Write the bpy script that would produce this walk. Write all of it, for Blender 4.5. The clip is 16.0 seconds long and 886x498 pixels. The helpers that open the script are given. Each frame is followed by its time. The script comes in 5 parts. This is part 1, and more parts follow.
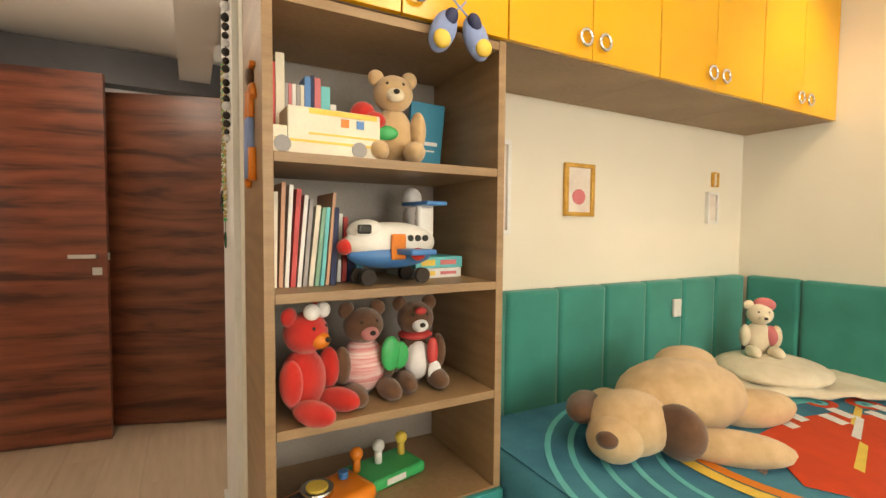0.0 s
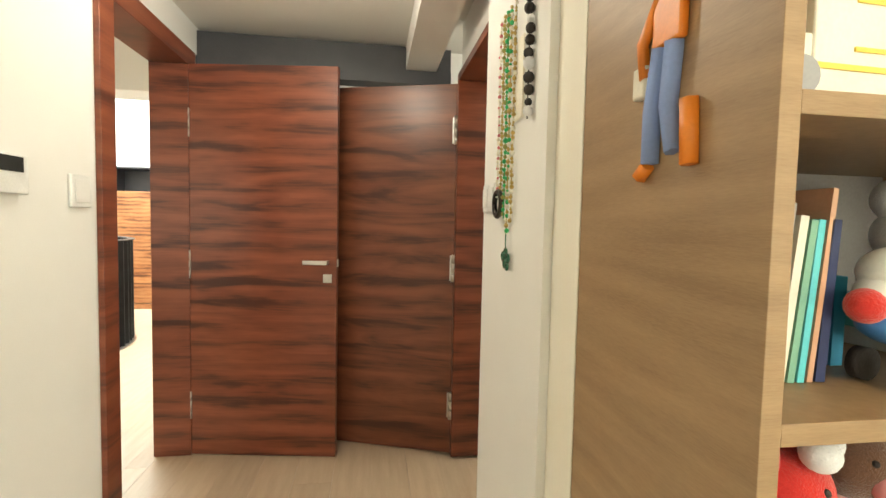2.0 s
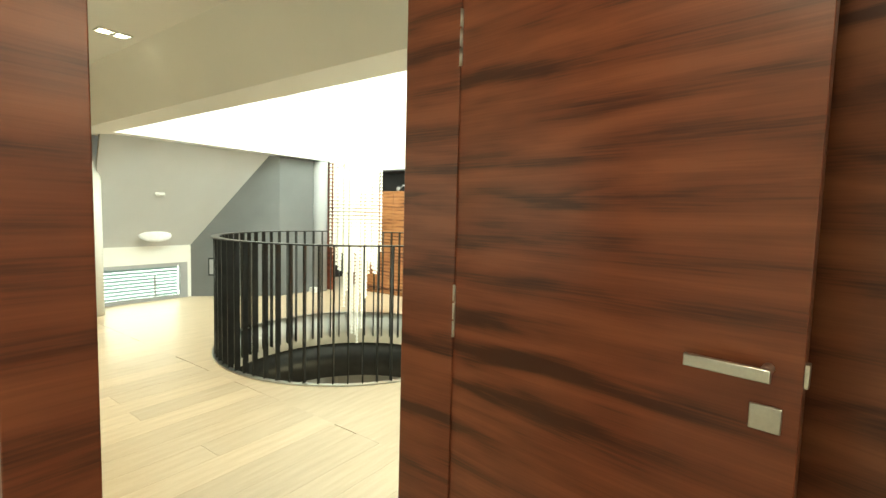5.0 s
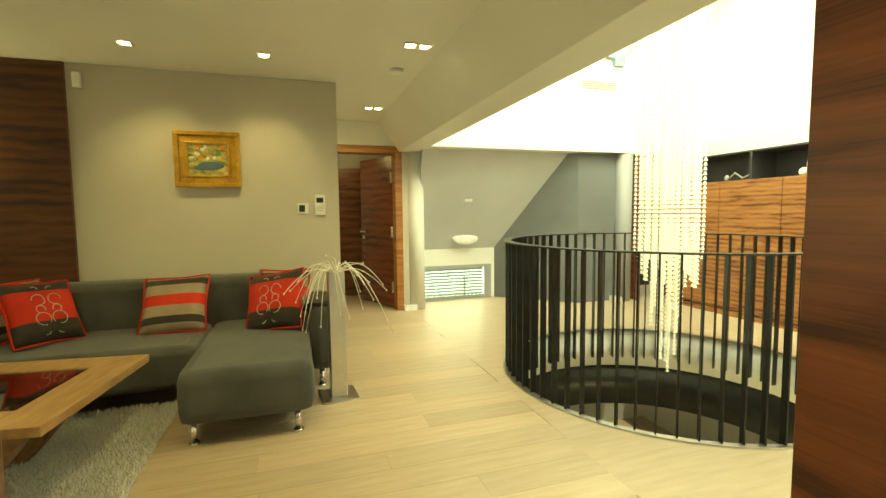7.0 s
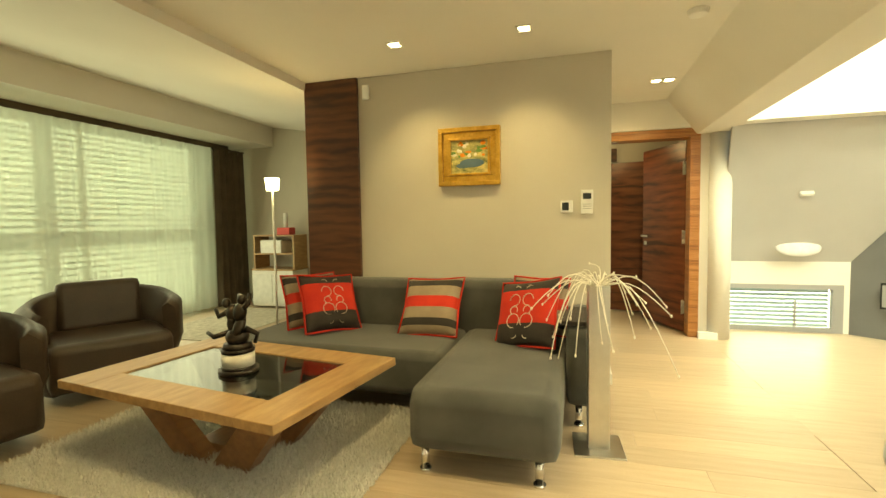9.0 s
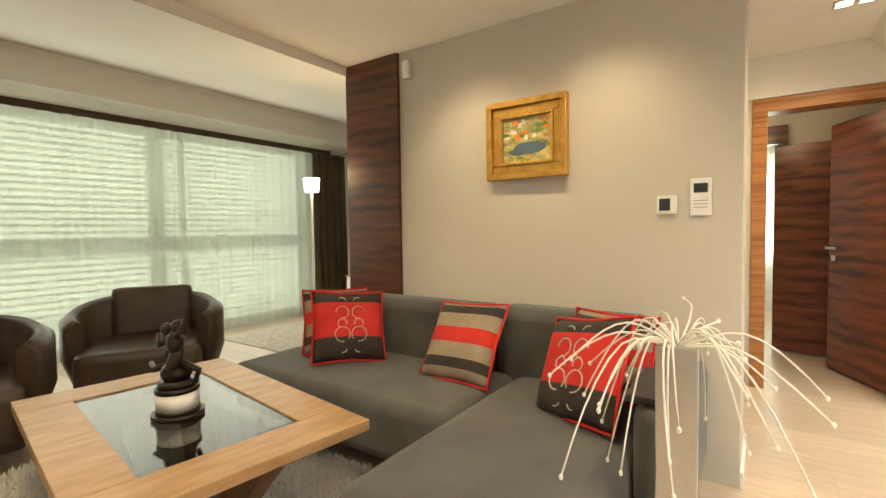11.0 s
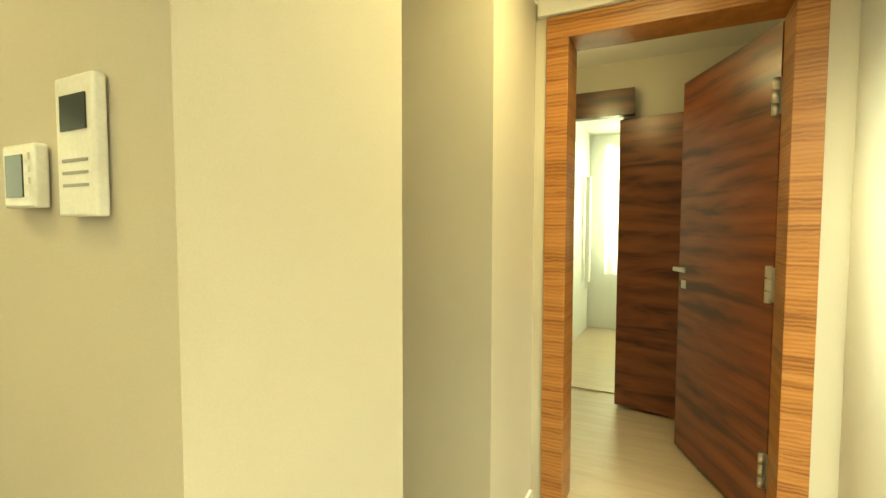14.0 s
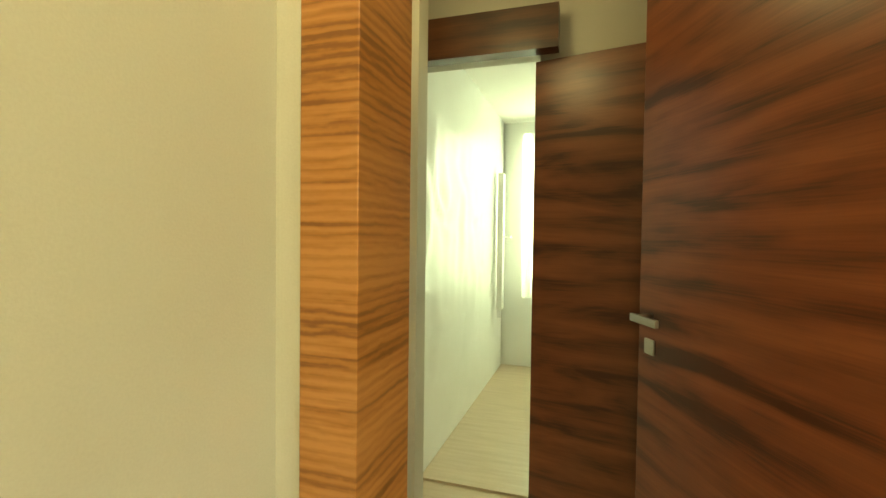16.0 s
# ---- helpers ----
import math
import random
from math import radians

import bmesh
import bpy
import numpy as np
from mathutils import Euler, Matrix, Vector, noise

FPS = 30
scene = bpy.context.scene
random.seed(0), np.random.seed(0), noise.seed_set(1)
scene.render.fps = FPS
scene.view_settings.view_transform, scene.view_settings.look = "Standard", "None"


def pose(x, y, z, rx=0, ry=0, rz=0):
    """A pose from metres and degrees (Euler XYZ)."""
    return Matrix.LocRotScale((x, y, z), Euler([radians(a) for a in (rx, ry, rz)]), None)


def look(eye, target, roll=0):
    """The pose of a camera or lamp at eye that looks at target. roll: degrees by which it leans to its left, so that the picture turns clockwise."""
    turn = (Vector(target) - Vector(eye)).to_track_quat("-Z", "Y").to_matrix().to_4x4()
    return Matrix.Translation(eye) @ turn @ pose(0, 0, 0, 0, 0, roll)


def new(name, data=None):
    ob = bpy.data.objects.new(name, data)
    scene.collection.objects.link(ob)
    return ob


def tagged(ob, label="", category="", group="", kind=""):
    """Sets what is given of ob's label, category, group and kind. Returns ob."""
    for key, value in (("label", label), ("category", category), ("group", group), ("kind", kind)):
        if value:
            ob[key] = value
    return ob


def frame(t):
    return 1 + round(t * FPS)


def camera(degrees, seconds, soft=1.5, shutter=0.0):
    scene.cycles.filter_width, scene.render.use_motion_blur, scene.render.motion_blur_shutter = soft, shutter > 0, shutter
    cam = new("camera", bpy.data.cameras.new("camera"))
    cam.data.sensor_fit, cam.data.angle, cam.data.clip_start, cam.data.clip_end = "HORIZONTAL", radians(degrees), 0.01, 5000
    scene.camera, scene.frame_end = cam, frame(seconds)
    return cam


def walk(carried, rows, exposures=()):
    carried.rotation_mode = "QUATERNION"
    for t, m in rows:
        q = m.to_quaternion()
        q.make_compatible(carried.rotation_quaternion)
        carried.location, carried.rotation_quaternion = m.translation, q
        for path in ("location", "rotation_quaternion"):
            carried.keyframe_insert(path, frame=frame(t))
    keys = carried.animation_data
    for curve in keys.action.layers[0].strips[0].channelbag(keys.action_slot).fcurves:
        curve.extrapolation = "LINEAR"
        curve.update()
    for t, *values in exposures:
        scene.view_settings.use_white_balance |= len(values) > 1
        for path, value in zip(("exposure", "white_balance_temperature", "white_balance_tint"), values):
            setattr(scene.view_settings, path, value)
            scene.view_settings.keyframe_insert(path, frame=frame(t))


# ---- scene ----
cam = camera(87.8, 16.0)
PATH = [
    (0, (0.478, 0.232, 1.259), (1.434, 1.986, 1.162), 0.5),
    (0.5, (0.437, 0.321, 1.277), (1.188, 2.172, 1.174), 0.6),
    (1, (0.378, 0.489, 1.282), (0.945, 2.405, 1.182), 0.7),
    (1.5, (0.272, 0.685, 1.281), (0.718, 2.631, 1.185), 1.1),
    (2, (0.237, 0.956, 1.292), (0.539, 2.929, 1.184), 1.2),
    (2.5, (0.216, 1.26, 1.268), (0.32, 3.256, 1.193), 1.1),
    (3, (0.2, 1.578, 1.306), (0.047, 3.569, 1.197), 1.2),
    (3.5, (0.088, 1.92, 1.327), (-0.259, 3.881, 1.198), 1.7),
    (3.7, (0.061, 2.041, 1.323), (-0.39, 3.98, 1.193), 1.8),
    (5.8, (-0.121, 2.778, 1.323), (-1.669, 4.033, 1.151), 0.0),
    (6, (-0.173, 2.855, 1.318), (-1.802, 4.002, 1.144), -0.5),
    (6.5, (-0.315, 2.937, 1.33), (-2.101, 3.82, 1.159), -0.5),
    (7, (-0.484, 2.944, 1.303), (-2.384, 3.55, 1.148), -0.6),
    (7.5, (-0.648, 2.942, 1.323), (-2.608, 3.308, 1.169), -0.7),
    (8, (-0.782, 2.974, 1.302), (-2.775, 3.04, 1.16), -0.8),
    (8.5, (-0.966, 3.021, 1.289), (-2.947, 2.777, 1.155), -0.9),
    (9, (-1.182, 3.088, 1.253), (-3.099, 2.529, 1.137), -0.9),
    (9.2, (-1.27, 3.137, 1.248), (-3.151, 2.468, 1.135), -0.9),
    (11.3, (-2.485, 3.433, 1.255), (-4.111, 2.272, 1.165), -0.7),
    (11.5, (-2.619, 3.459, 1.26), (-4.236, 2.285, 1.165), -0.6),
    (12, (-2.973, 3.55, 1.28), (-4.577, 2.36, 1.175), -0.4),
    (12.5, (-3.338, 3.608, 1.283), (-4.943, 2.419, 1.185), -0.3),
    (13, (-3.699, 3.686, 1.294), (-5.347, 2.559, 1.189), -0.2),
    (13.5, (-4.106, 3.79, 1.296), (-5.835, 2.79, 1.188), -0.0),
    (14, (-4.488, 3.848, 1.29), (-6.275, 2.956, 1.185), 0.1),
    (14.5, (-4.867, 3.84, 1.287), (-6.703, 3.053, 1.197), 0.2),
    (15, (-5.229, 3.867, 1.276), (-7.089, 3.137, 1.189), 0.3),
    (15.5, (-5.572, 3.835, 1.267), (-7.456, 3.17, 1.192), 0.5),
    (16, (-5.943, 3.74, 1.273), (-7.846, 3.127, 1.219), 0.7),
]
EXPOSURES = [(0, .25, 7400, 14), (.5, .48, 7100, 11), (1, .6, 6700, 8), (2, .82, 6700, 2), (2.7, .85, 6000, -2), (3.5, .70, 5800, -8), (5.0, .3, 7200, -14), (6.0, .02, 8600, -34), (7.0, -.02, 11500, -26),
    (8.5, .15, 11500, -12), (9.0, .46, 10600, -12), (11.5, .5, 7000, 10), (12.5, .42, 7900, 4), (13.5, .5, 9800, -14), (14.5, .66, 10600, -30), (15, .64, 10600, -33), (16, .4, 9400, -26)]
walk(cam, [(t, look(eye, target, roll)) for t, eye, target, roll in PATH], EXPOSURES)

# ---- world and lights ----
world = bpy.data.worlds.new("world")
scene.world = world
world.use_nodes = True
wt = world.node_tree
sky = wt.nodes.new("ShaderNodeTexSky")
sky.sky_type, sky.sun_disc = "NISHITA", False
sky.sun_elevation, sky.sun_rotation = radians(50), radians(200)
wt.links.new(sky.outputs[0], wt.nodes["Background"].inputs[0])
wt.nodes["Background"].inputs[1].default_value = 0.12


def lamp(name, kind, m, power, colour=(1, 1, 1), **more):
    d = bpy.data.lights.new(name, kind)
    d.energy, d.color = power, colour
    if kind == "AREA":
        d.shape, d.size, d.size_y = "RECTANGLE", more["size"], more["size_y"]
    if kind == "SPOT":
        d.spot_size, d.spot_blend, d.shadow_soft_size = radians(more["angle"]), 0.9, 0.05
    if kind == "POINT":
        d.shadow_soft_size = more.get("radius", 0.06)
    ob = new(name, d)
    ob.matrix_world = m
    return ob


sun = lamp("sun", "SUN", look((0, 0, 9), (-1.5, -1.8, 0)), 2.0, (1, .95, .86))
sun.data.angle = radians(0.5)
DAY = (.93, .97, 1)
WARM = (1, .80, .52)
lamp("skylight_glow", "AREA", look((-3.4, 6.4, 4.45), (-3.4, 6.2, 0)), 260, DAY, size=3.6, size_y=3.0)
lamp("living_window_glow", "AREA", look((-4.6, -1.96, 1.2), (-4.6, 0, .8)), 32, (1, .98, .9), size=4.8, size_y=2.1)
# added bedroom fill in the opening of the unseen window_5
lamp("bedroom_back_fill", "AREA", look((1.6, -1.93, 1.5), (1.6, 1, 1.1)), 30, (1, .93, .8), size=2.2, size_y=1.3)
lamp("far_room_window_glow", "AREA", look((-10.4, 3.55, 1.5), (-8, 3.2, 1.2)), 24, (.97, 1, .95), size=.9, size_y=1.5)
lamp("bathroom_lamp", "POINT", pose(1.7, 3.4, 2.2), 22, (1, .95, .85), radius=.12)
lamp("bedroom_spot", "SPOT", look((2.9, .75, 2.5), (2.9, 1.3, 1.9)), 22, WARM, angle=80)
# added warm fill under the bedroom ceiling, no fixture modelled
lamp("bedroom_ceiling_fill", "POINT", pose(1.3, .5, 2.3), 13, (1, .84, .6), radius=.15)
# added fill without a fixture, brightens the white lobby wall
lamp("vestibule_fill", "POINT", pose(-.1, 2.6, 2.2), 10, (1, .9, .78), radius=.1)
# added fill that brightens the lower storey through the stair opening
lamp("lower_floor_fill", "POINT", pose(-3.0, 6.6, -1.3), 35, (1, .85, .6), radius=.2)
# added warm fill in the second lobby, no fixture there
lamp("second_vestibule_fill", "POINT", pose(-7.2, 3.35, 2.15), 5, WARM, radius=.08)

# ---- materials ----


def base(name, rough=.5, metal=0.0):
    m = bpy.data.materials.new(name)
    m.use_nodes = True
    n = m.node_tree.nodes
    b = n["Principled BSDF"]
    b.inputs["Roughness"].default_value, b.inputs["Metallic"].default_value = rough, metal
    return m, n, m.node_tree.links, b


def surf(name, c1, c2, rough=.5, metal=0.0, scale=6.0, bump=.1, fine=180.0, stretch=(1, 1, 1), island=0.0, sheen=0.0):
    """Two colours blended by a broad noise, with a fine grain in colour and relief."""
    m, n, l, b = base(name, rough, metal)
    tc, mp = n.new("ShaderNodeTexCoord"), n.new("ShaderNodeMapping")
    mp.inputs["Scale"].default_value = stretch
    l.new(tc.outputs["Object"], mp.inputs["Vector"])
    a, f = n.new("ShaderNodeTexNoise"), n.new("ShaderNodeTexNoise")
    a.inputs["Scale"].default_value, a.inputs["Detail"].default_value = scale, 5
    f.inputs["Scale"].default_value, f.inputs["Detail"].default_value = fine, 3
    l.new(mp.outputs[0], a.inputs["Vector"]), l.new(mp.outputs[0], f.inputs["Vector"])
    ad = n.new("ShaderNodeMath")
    ad.operation = "MULTIPLY_ADD"
    ad.inputs[1].default_value = .5
    l.new(f.outputs[0], ad.inputs[0]), l.new(a.outputs[0], ad.inputs[2])
    r = n.new("ShaderNodeValToRGB")
    r.color_ramp.elements[0].position, r.color_ramp.elements[1].position = .5, 1.0
    r.color_ramp.elements[0].color, r.color_ramp.elements[1].color = (*c1, 1), (*c2, 1)
    l.new(ad.outputs[0], r.inputs[0])
    col = r.outputs[0]
    if island:
        oi, hs = n.new("ShaderNodeObjectInfo"), n.new("ShaderNodeHueSaturation")
        mr = n.new("ShaderNodeMapRange")
        mr.inputs["To Min"].default_value, mr.inputs["To Max"].default_value = 1 - island, 1 + island
        l.new(oi.outputs["Random"], mr.inputs["Value"]), l.new(mr.outputs[0], hs.inputs["Value"]), l.new(col, hs.inputs["Color"])
        col = hs.outputs[0]
    l.new(col, b.inputs["Base Color"])
    if bump:
        bp = n.new("ShaderNodeBump")
        bp.inputs["Strength"].default_value, bp.inputs["Distance"].default_value = bump, .004
        l.new(f.outputs[0], bp.inputs["Height"]), l.new(bp.outputs[0], b.inputs["Normal"])
    if sheen:
        b.inputs["Sheen Weight"].default_value = sheen
    return m


def veneer(name, dark, mid, light, rough=.35, along=0, zs=9.0, warp=1.0, rings=4.0):
    """Rosewood veneer: bands and cathedral figure that run level across the leaf."""
    m, n, l, b = base(name, rough)
    tc, mp = n.new("ShaderNodeTexCoord"), n.new("ShaderNodeMapping")
    l.new(tc.outputs["Object"], mp.inputs["Vector"])
    big, fine = n.new("ShaderNodeTexNoise"), n.new("ShaderNodeTexNoise")
    mp.inputs["Scale"].default_value = (1.1, 1.1, zs) if along == 0 else (zs, zs, 1.1)
    big.inputs["Scale"].default_value, big.inputs["Detail"].default_value, big.inputs["Distortion"].default_value = 1.4, 6, warp
    mp2 = n.new("ShaderNodeMapping")
    mp2.inputs["Scale"].default_value = (3, 3, 150) if along == 0 else (150, 150, 3)
    l.new(tc.outputs["Object"], mp2.inputs["Vector"])
    l.new(mp.outputs[0], big.inputs["Vector"]), l.new(mp2.outputs[0], fine.inputs["Vector"])
    fine.inputs["Scale"].default_value, fine.inputs["Detail"].default_value = 1.6, 4
    mp3, wave = n.new("ShaderNodeMapping"), n.new("ShaderNodeTexWave")
    mp3.inputs["Scale"].default_value = (.55, .55, 1)
    wave.bands_direction = "Z"
    for key, value in (("Scale", rings), ("Distortion", 3.5), ("Detail", 3), ("Detail Scale", 1.6), ("Detail Roughness", .6)):
        wave.inputs[key].default_value = value
    l.new(tc.outputs["Object"], mp3.inputs["Vector"]), l.new(mp3.outputs[0], wave.inputs["Vector"])
    add, mix = n.new("ShaderNodeMath"), n.new("ShaderNodeMath")
    add.operation = mix.operation = "MULTIPLY_ADD"
    add.inputs[1].default_value, mix.inputs[1].default_value = .20, .34
    l.new(wave.outputs["Fac"], add.inputs[0]), l.new(big.outputs[0], add.inputs[2])
    l.new(fine.outputs[0], mix.inputs[0]), l.new(add.outputs[0], mix.inputs[2])
    r = n.new("ShaderNodeValToRGB")
    e = r.color_ramp.elements
    e[0].position, e[0].color = .56, (*dark, 1)
    e[1].position, e[1].color = .98, (*light, 1)
    k = e.new(.73)
    k.color = (*mid, 1)
    l.new(mix.outputs[0], r.inputs[0]), l.new(r.outputs[0], b.inputs["Base Color"])
    bp = n.new("ShaderNodeBump")
    bp.inputs["Strength"].default_value, bp.inputs["Distance"].default_value = .06, .003
    l.new(fine.outputs[0], bp.inputs["Height"]), l.new(bp.outputs[0], b.inputs["Normal"])
    return m


def plain(name, c, rough=.5, metal=0.0):
    return surf(name, tuple(x * .88 for x in c), tuple(min(1, x * 1.08) for x in c), rough, metal, 12, .05)


def glow(name, c, strength):
    m, n, l, b = base(name, .5)
    b.inputs["Base Color"].default_value = (*c, 1)
    b.inputs["Emission Color"].default_value, b.inputs["Emission Strength"].default_value = (*c, 1), strength
    return m


def glassy(name, c=(1, 1, 1), rough=.02):
    m, n, l, b = base(name, rough)
    b.inputs["Base Color"].default_value, b.inputs["Transmission Weight"].default_value = (*c, 1), 1
    return m


def sheer(name, c, see):
    m, n, l, b = base(name, .9)
    b.inputs["Base Color"].default_value = (*c, 1)
    tr, tl, mx, mx2 = (n.new(k) for k in ("ShaderNodeBsdfTransparent", "ShaderNodeBsdfTranslucent", "ShaderNodeMixShader", "ShaderNodeMixShader"))
    tl.inputs[0].default_value = (*c, 1)
    mx.inputs[0].default_value, mx2.inputs[0].default_value = .5, see
    l.new(b.outputs[0], mx.inputs[1]), l.new(tl.outputs[0], mx.inputs[2])
    l.new(mx.outputs[0], mx2.inputs[1]), l.new(tr.outputs[0], mx2.inputs[2])
    l.new(mx2.outputs[0], n["Material Output"].inputs[0])
    return m


WHITE = surf("white_wall_paint", (.74, .73, .70), (.80, .79, .76), .75, 0, 1.5, .08, 260)
CREAM = surf("cream_wall_paint", (.76, .72, .62), (.82, .78, .68), .75, 0, 1.5, .08, 260)
TAUPE = surf("taupe_wall_paint", (.50, .46, .40), (.56, .52, .45), .75, 0, 1.5, .1, 260)
CEIL = surf("ceiling_paint", (.72, .70, .66), (.77, .75, .71), .8, 0, 1.2, .05, 260)
GREYW = surf("grey_wall_paint", (.30, .30, .31), (.36, .36, .37), .75, 0, 1.5, .08, 260)
CHARC = surf("charcoal_lintel", (.035, .036, .042), (.06, .06, .066), .45, 0, 4, .05)
ROSE = veneer("rosewood_veneer", (.065, .018, .010), (.17, .045, .022), (.25, .075, .036), .33, 0, 12, .7, 3.0)
ROSE2 = veneer("rosewood_figured", (.065, .020, .011), (.15, .045, .022), (.22, .074, .035), .33, 0, 7, 1.6, 2.6)
TRIMW = veneer("honey_rosewood_trim", (.19, .07, .021), (.34, .135, .042), (.45, .20, .075), .38, 0, 22, .8, 20.0)
DARKW = veneer("dark_rosewood_panel", (.035, .012, .007), (.075, .025, .012), (.12, .042, .02), .3, 0, 8, 1.0)
CABW = veneer("zebrano_cabinet", (.10, .035, .014), (.30, .115, .042), (.42, .19, .075), .4, 0, 10, 1.2, 6.0)
OAK = surf("pale_oak_board", (.43, .325, .225), (.53, .415, .30), .33, 0, 3, .06, 60, (9, 1, 9), .10)
FLOORM = surf("pale_oak_floor", (.43, .33, .23), (.53, .415, .30), .35, 0, 3, .06, 60, (9, 1, 9))
SHELFW = surf("brown_oak_laminate", (.25, .155, .08), (.38, .25, .135), .45, 0, 3, .05, 70, (1, 1, 10))
BEECH = surf("table_timber", (.33, .19, .09), (.50, .32, .165), .38, 0, 3, .05, 50, (2, 9, 9))
BEECH2 = surf("table_leg_timber", (.22, .10, .05), (.36, .18, .09), .38, 0, 3, .05, 50, (2, 9, 9))
YELLOW = surf("yellow_lacquer", (.72, .36, .012), (.80, .43, .02), .22, 0, 2, .01, 200)
TEAL = surf("teal_velvet", (.015, .20, .17), (.03, .29, .25), .85, 0, 5, .25, 320, sheen=.3)
TEALP = surf("teal_laminate", (.02, .25, .26), (.03, .32, .32), .5, 0, 3, .03)
STEEL = surf("brushed_steel", (.55, .54, .52), (.68, .67, .64), .28, 1, 8, .04)
CHROME = surf("chrome", (.75, .75, .75), (.82, .82, .82), .12, 1, 8, 0.01)
BLACKM = surf("black_metal", (.012, .012, .012), (.03, .03, .03), .4, .3, 8, .05)
SOFAF = surf("charcoal_sofa_fabric", (.048, .049, .045), (.095, .095, .088), .9, 0, 4, .5, 420, sheen=.2)
LEATHER = surf("dark_brown_leather", (.035, .022, .014), (.065, .042, .028), .42, 0, 5, .25, 120)
REDF = surf("red_cushion_cloth", (.45, .012, .012), (.60, .03, .02), .85, 0, 8, .4, 420)
BLACKF = surf("black_cushion_cloth", (.02, .016, .014), (.05, .04, .035), .85, 0, 8, .4, 420)
BEIGEF = surf("taupe_cushion_cloth", (.24, .18, .13), (.34, .27, .20), .85, 0, 8, .4, 420)
SILVERF = surf("silver_embroidery", (.45, .38, .32), (.6, .52, .45), .5, .2, 8, .3, 420)
SHAG = surf("grey_shag_wool", (.62, .61, .58), (.90, .89, .86), .95, 0, 60, .3, 300)
BRONZE = surf("dark_bronze", (.018, .014, .011), (.05, .04, .032), .32, .6, 14, .2, 60)
MARBLE = surf("white_marble", (.72, .69, .63), (.85, .83, .78), .3, 0, 7, .02)
GOLD = surf("gilt_frame", (.55, .30, .06), (.80, .50, .14), .32, .75, 14, .2, 60)
GLASS = glassy("clear_glass")
TINT = glassy("smoked_glass", (.30, .33, .32), .03)
PLASTIC = plain("white_plastic", (.78, .78, .76), .35)
DKPL = plain("dark_display", (.03, .035, .035), .2)
WPAINT = surf("white_gloss_paint", (.76, .75, .73), (.82, .81, .79), .35, 0, 3, .02)
CERAM = surf("white_ceramic", (.80, .80, .79), (.85, .85, .84), .1, 0, 3, 0.005)
TILE = surf("beige_stone_tile", (.28, .24, .20), (.40, .35, .30), .35, 0, 2, .04, 60, (1, 1, 8), .08)
NET = sheer("white_net_curtain", (.90, .92, .89), .16)
DRAPE = surf("brown_drape", (.07, .052, .035), (.12, .09, .06), .9, 0, 5, .3, 420)
BLIND = plain("grey_shutter_slat", (.52, .54, .50), .5)
PALEP = surf("pale_twig", (.72, .68, .60), (.85, .82, .75), .5, 0, 30, .1)
PANE = glow("bright_daylight", (.92, .98, .95), 3.2)
GARDEN = glow("garden_daylight", (.84, .96, .82), 1.15)
LAMPON = glow("lit_lamp_glass", (1, .86, .62), 9)
DOWN = glow("lit_downlight", (1, .9, .72), 14)
SKYP = glow("skylight_sky", (.93, .97, 1), 5)
PLUSH = surf("beige_plush", (.55, .36, .18), (.72, .52, .30), .95, 0, 20, .7, 350, sheen=.4)
PLUSHW = surf("cream_plush", (.72, .62, .45), (.85, .77, .60), .95, 0, 20, .7, 350, sheen=.4)
PLUSHB = surf("brown_plush", (.09, .04, .02), (.17, .08, .04), .95, 0, 20, .7, 350, sheen=.4)
PLUSHR = surf("red_plush", (.50, .012, .01), (.66, .03, .02), .95, 0, 20, .7, 350, sheen=.4)
PLUSHN = surf("white_plush", (.7, .7, .72), (.85, .85, .86), .95, 0, 20, .6, 350, sheen=.3)
GREENT = plain("green_toy", (.03, .42, .13), .4)
ORANGE = plain("orange_toy", (.75, .22, .02), .4)
BLUET = plain("blue_toy", (.06, .22, .55), .4)
LBLUE = plain("pale_blue_cloth", (.25, .34, .62), .8)
NAVY = plain("navy", (.02, .03, .10), .6)
CYAN = plain("turquoise", (.12, .55, .60), .5)
PINK = plain("pink_rose", (.62, .18, .20), .6)
CARD = plain("cream_card", (.78, .74, .62), .6)
YCARD = plain("yellow_card", (.80, .58, .10), .5)
RCARD = plain("red_card", (.60, .06, .06), .5)
SEATB = plain("teal_book", (.03, .26, .42), .5)

# ---- mesh helpers ----


def bx(bm, a, b, mi=0, rot=None, bevel=0.0):
    made = bmesh.ops.create_cube(bm, size=1)["verts"]
    for v in made:
        v.co = Vector([a[i] if v.co[i] < 0 else b[i] for i in range(3)])
    faces = list({f for v in made for f in v.link_faces})
    for f in faces:
        f.material_index = mi
    if bevel:
        edges = list({e for v in made for e in v.link_edges})
        out = bmesh.ops.bevel(bm, geom=edges, offset=bevel, segments=2, affect="EDGES", profile=.6)
        for f in out["faces"]:
            f.material_index = mi
            f.smooth = True
        made = list({v for f in out["faces"] for v in f.verts} | {v for v in made if v.is_valid})
    if rot:
        bmesh.ops.transform(bm, matrix=rot, verts=[v for v in made if v.is_valid])
    return bm


def cyl(bm, c, r, h, mi=0, seg=20, r2=None, rot=None):
    m = Matrix.Translation((c[0], c[1], c[2])) @ (rot or Matrix()) @ Matrix.Translation((0, 0, h / 2))
    made = bmesh.ops.create_cone(bm, cap_ends=True, segments=seg, radius1=r, radius2=r if r2 is None else r2, depth=h, matrix=m)["verts"]
    for f in {f for v in made for f in v.link_faces}:
        f.material_index = mi
        f.smooth = len(f.verts) == 4
    return bm


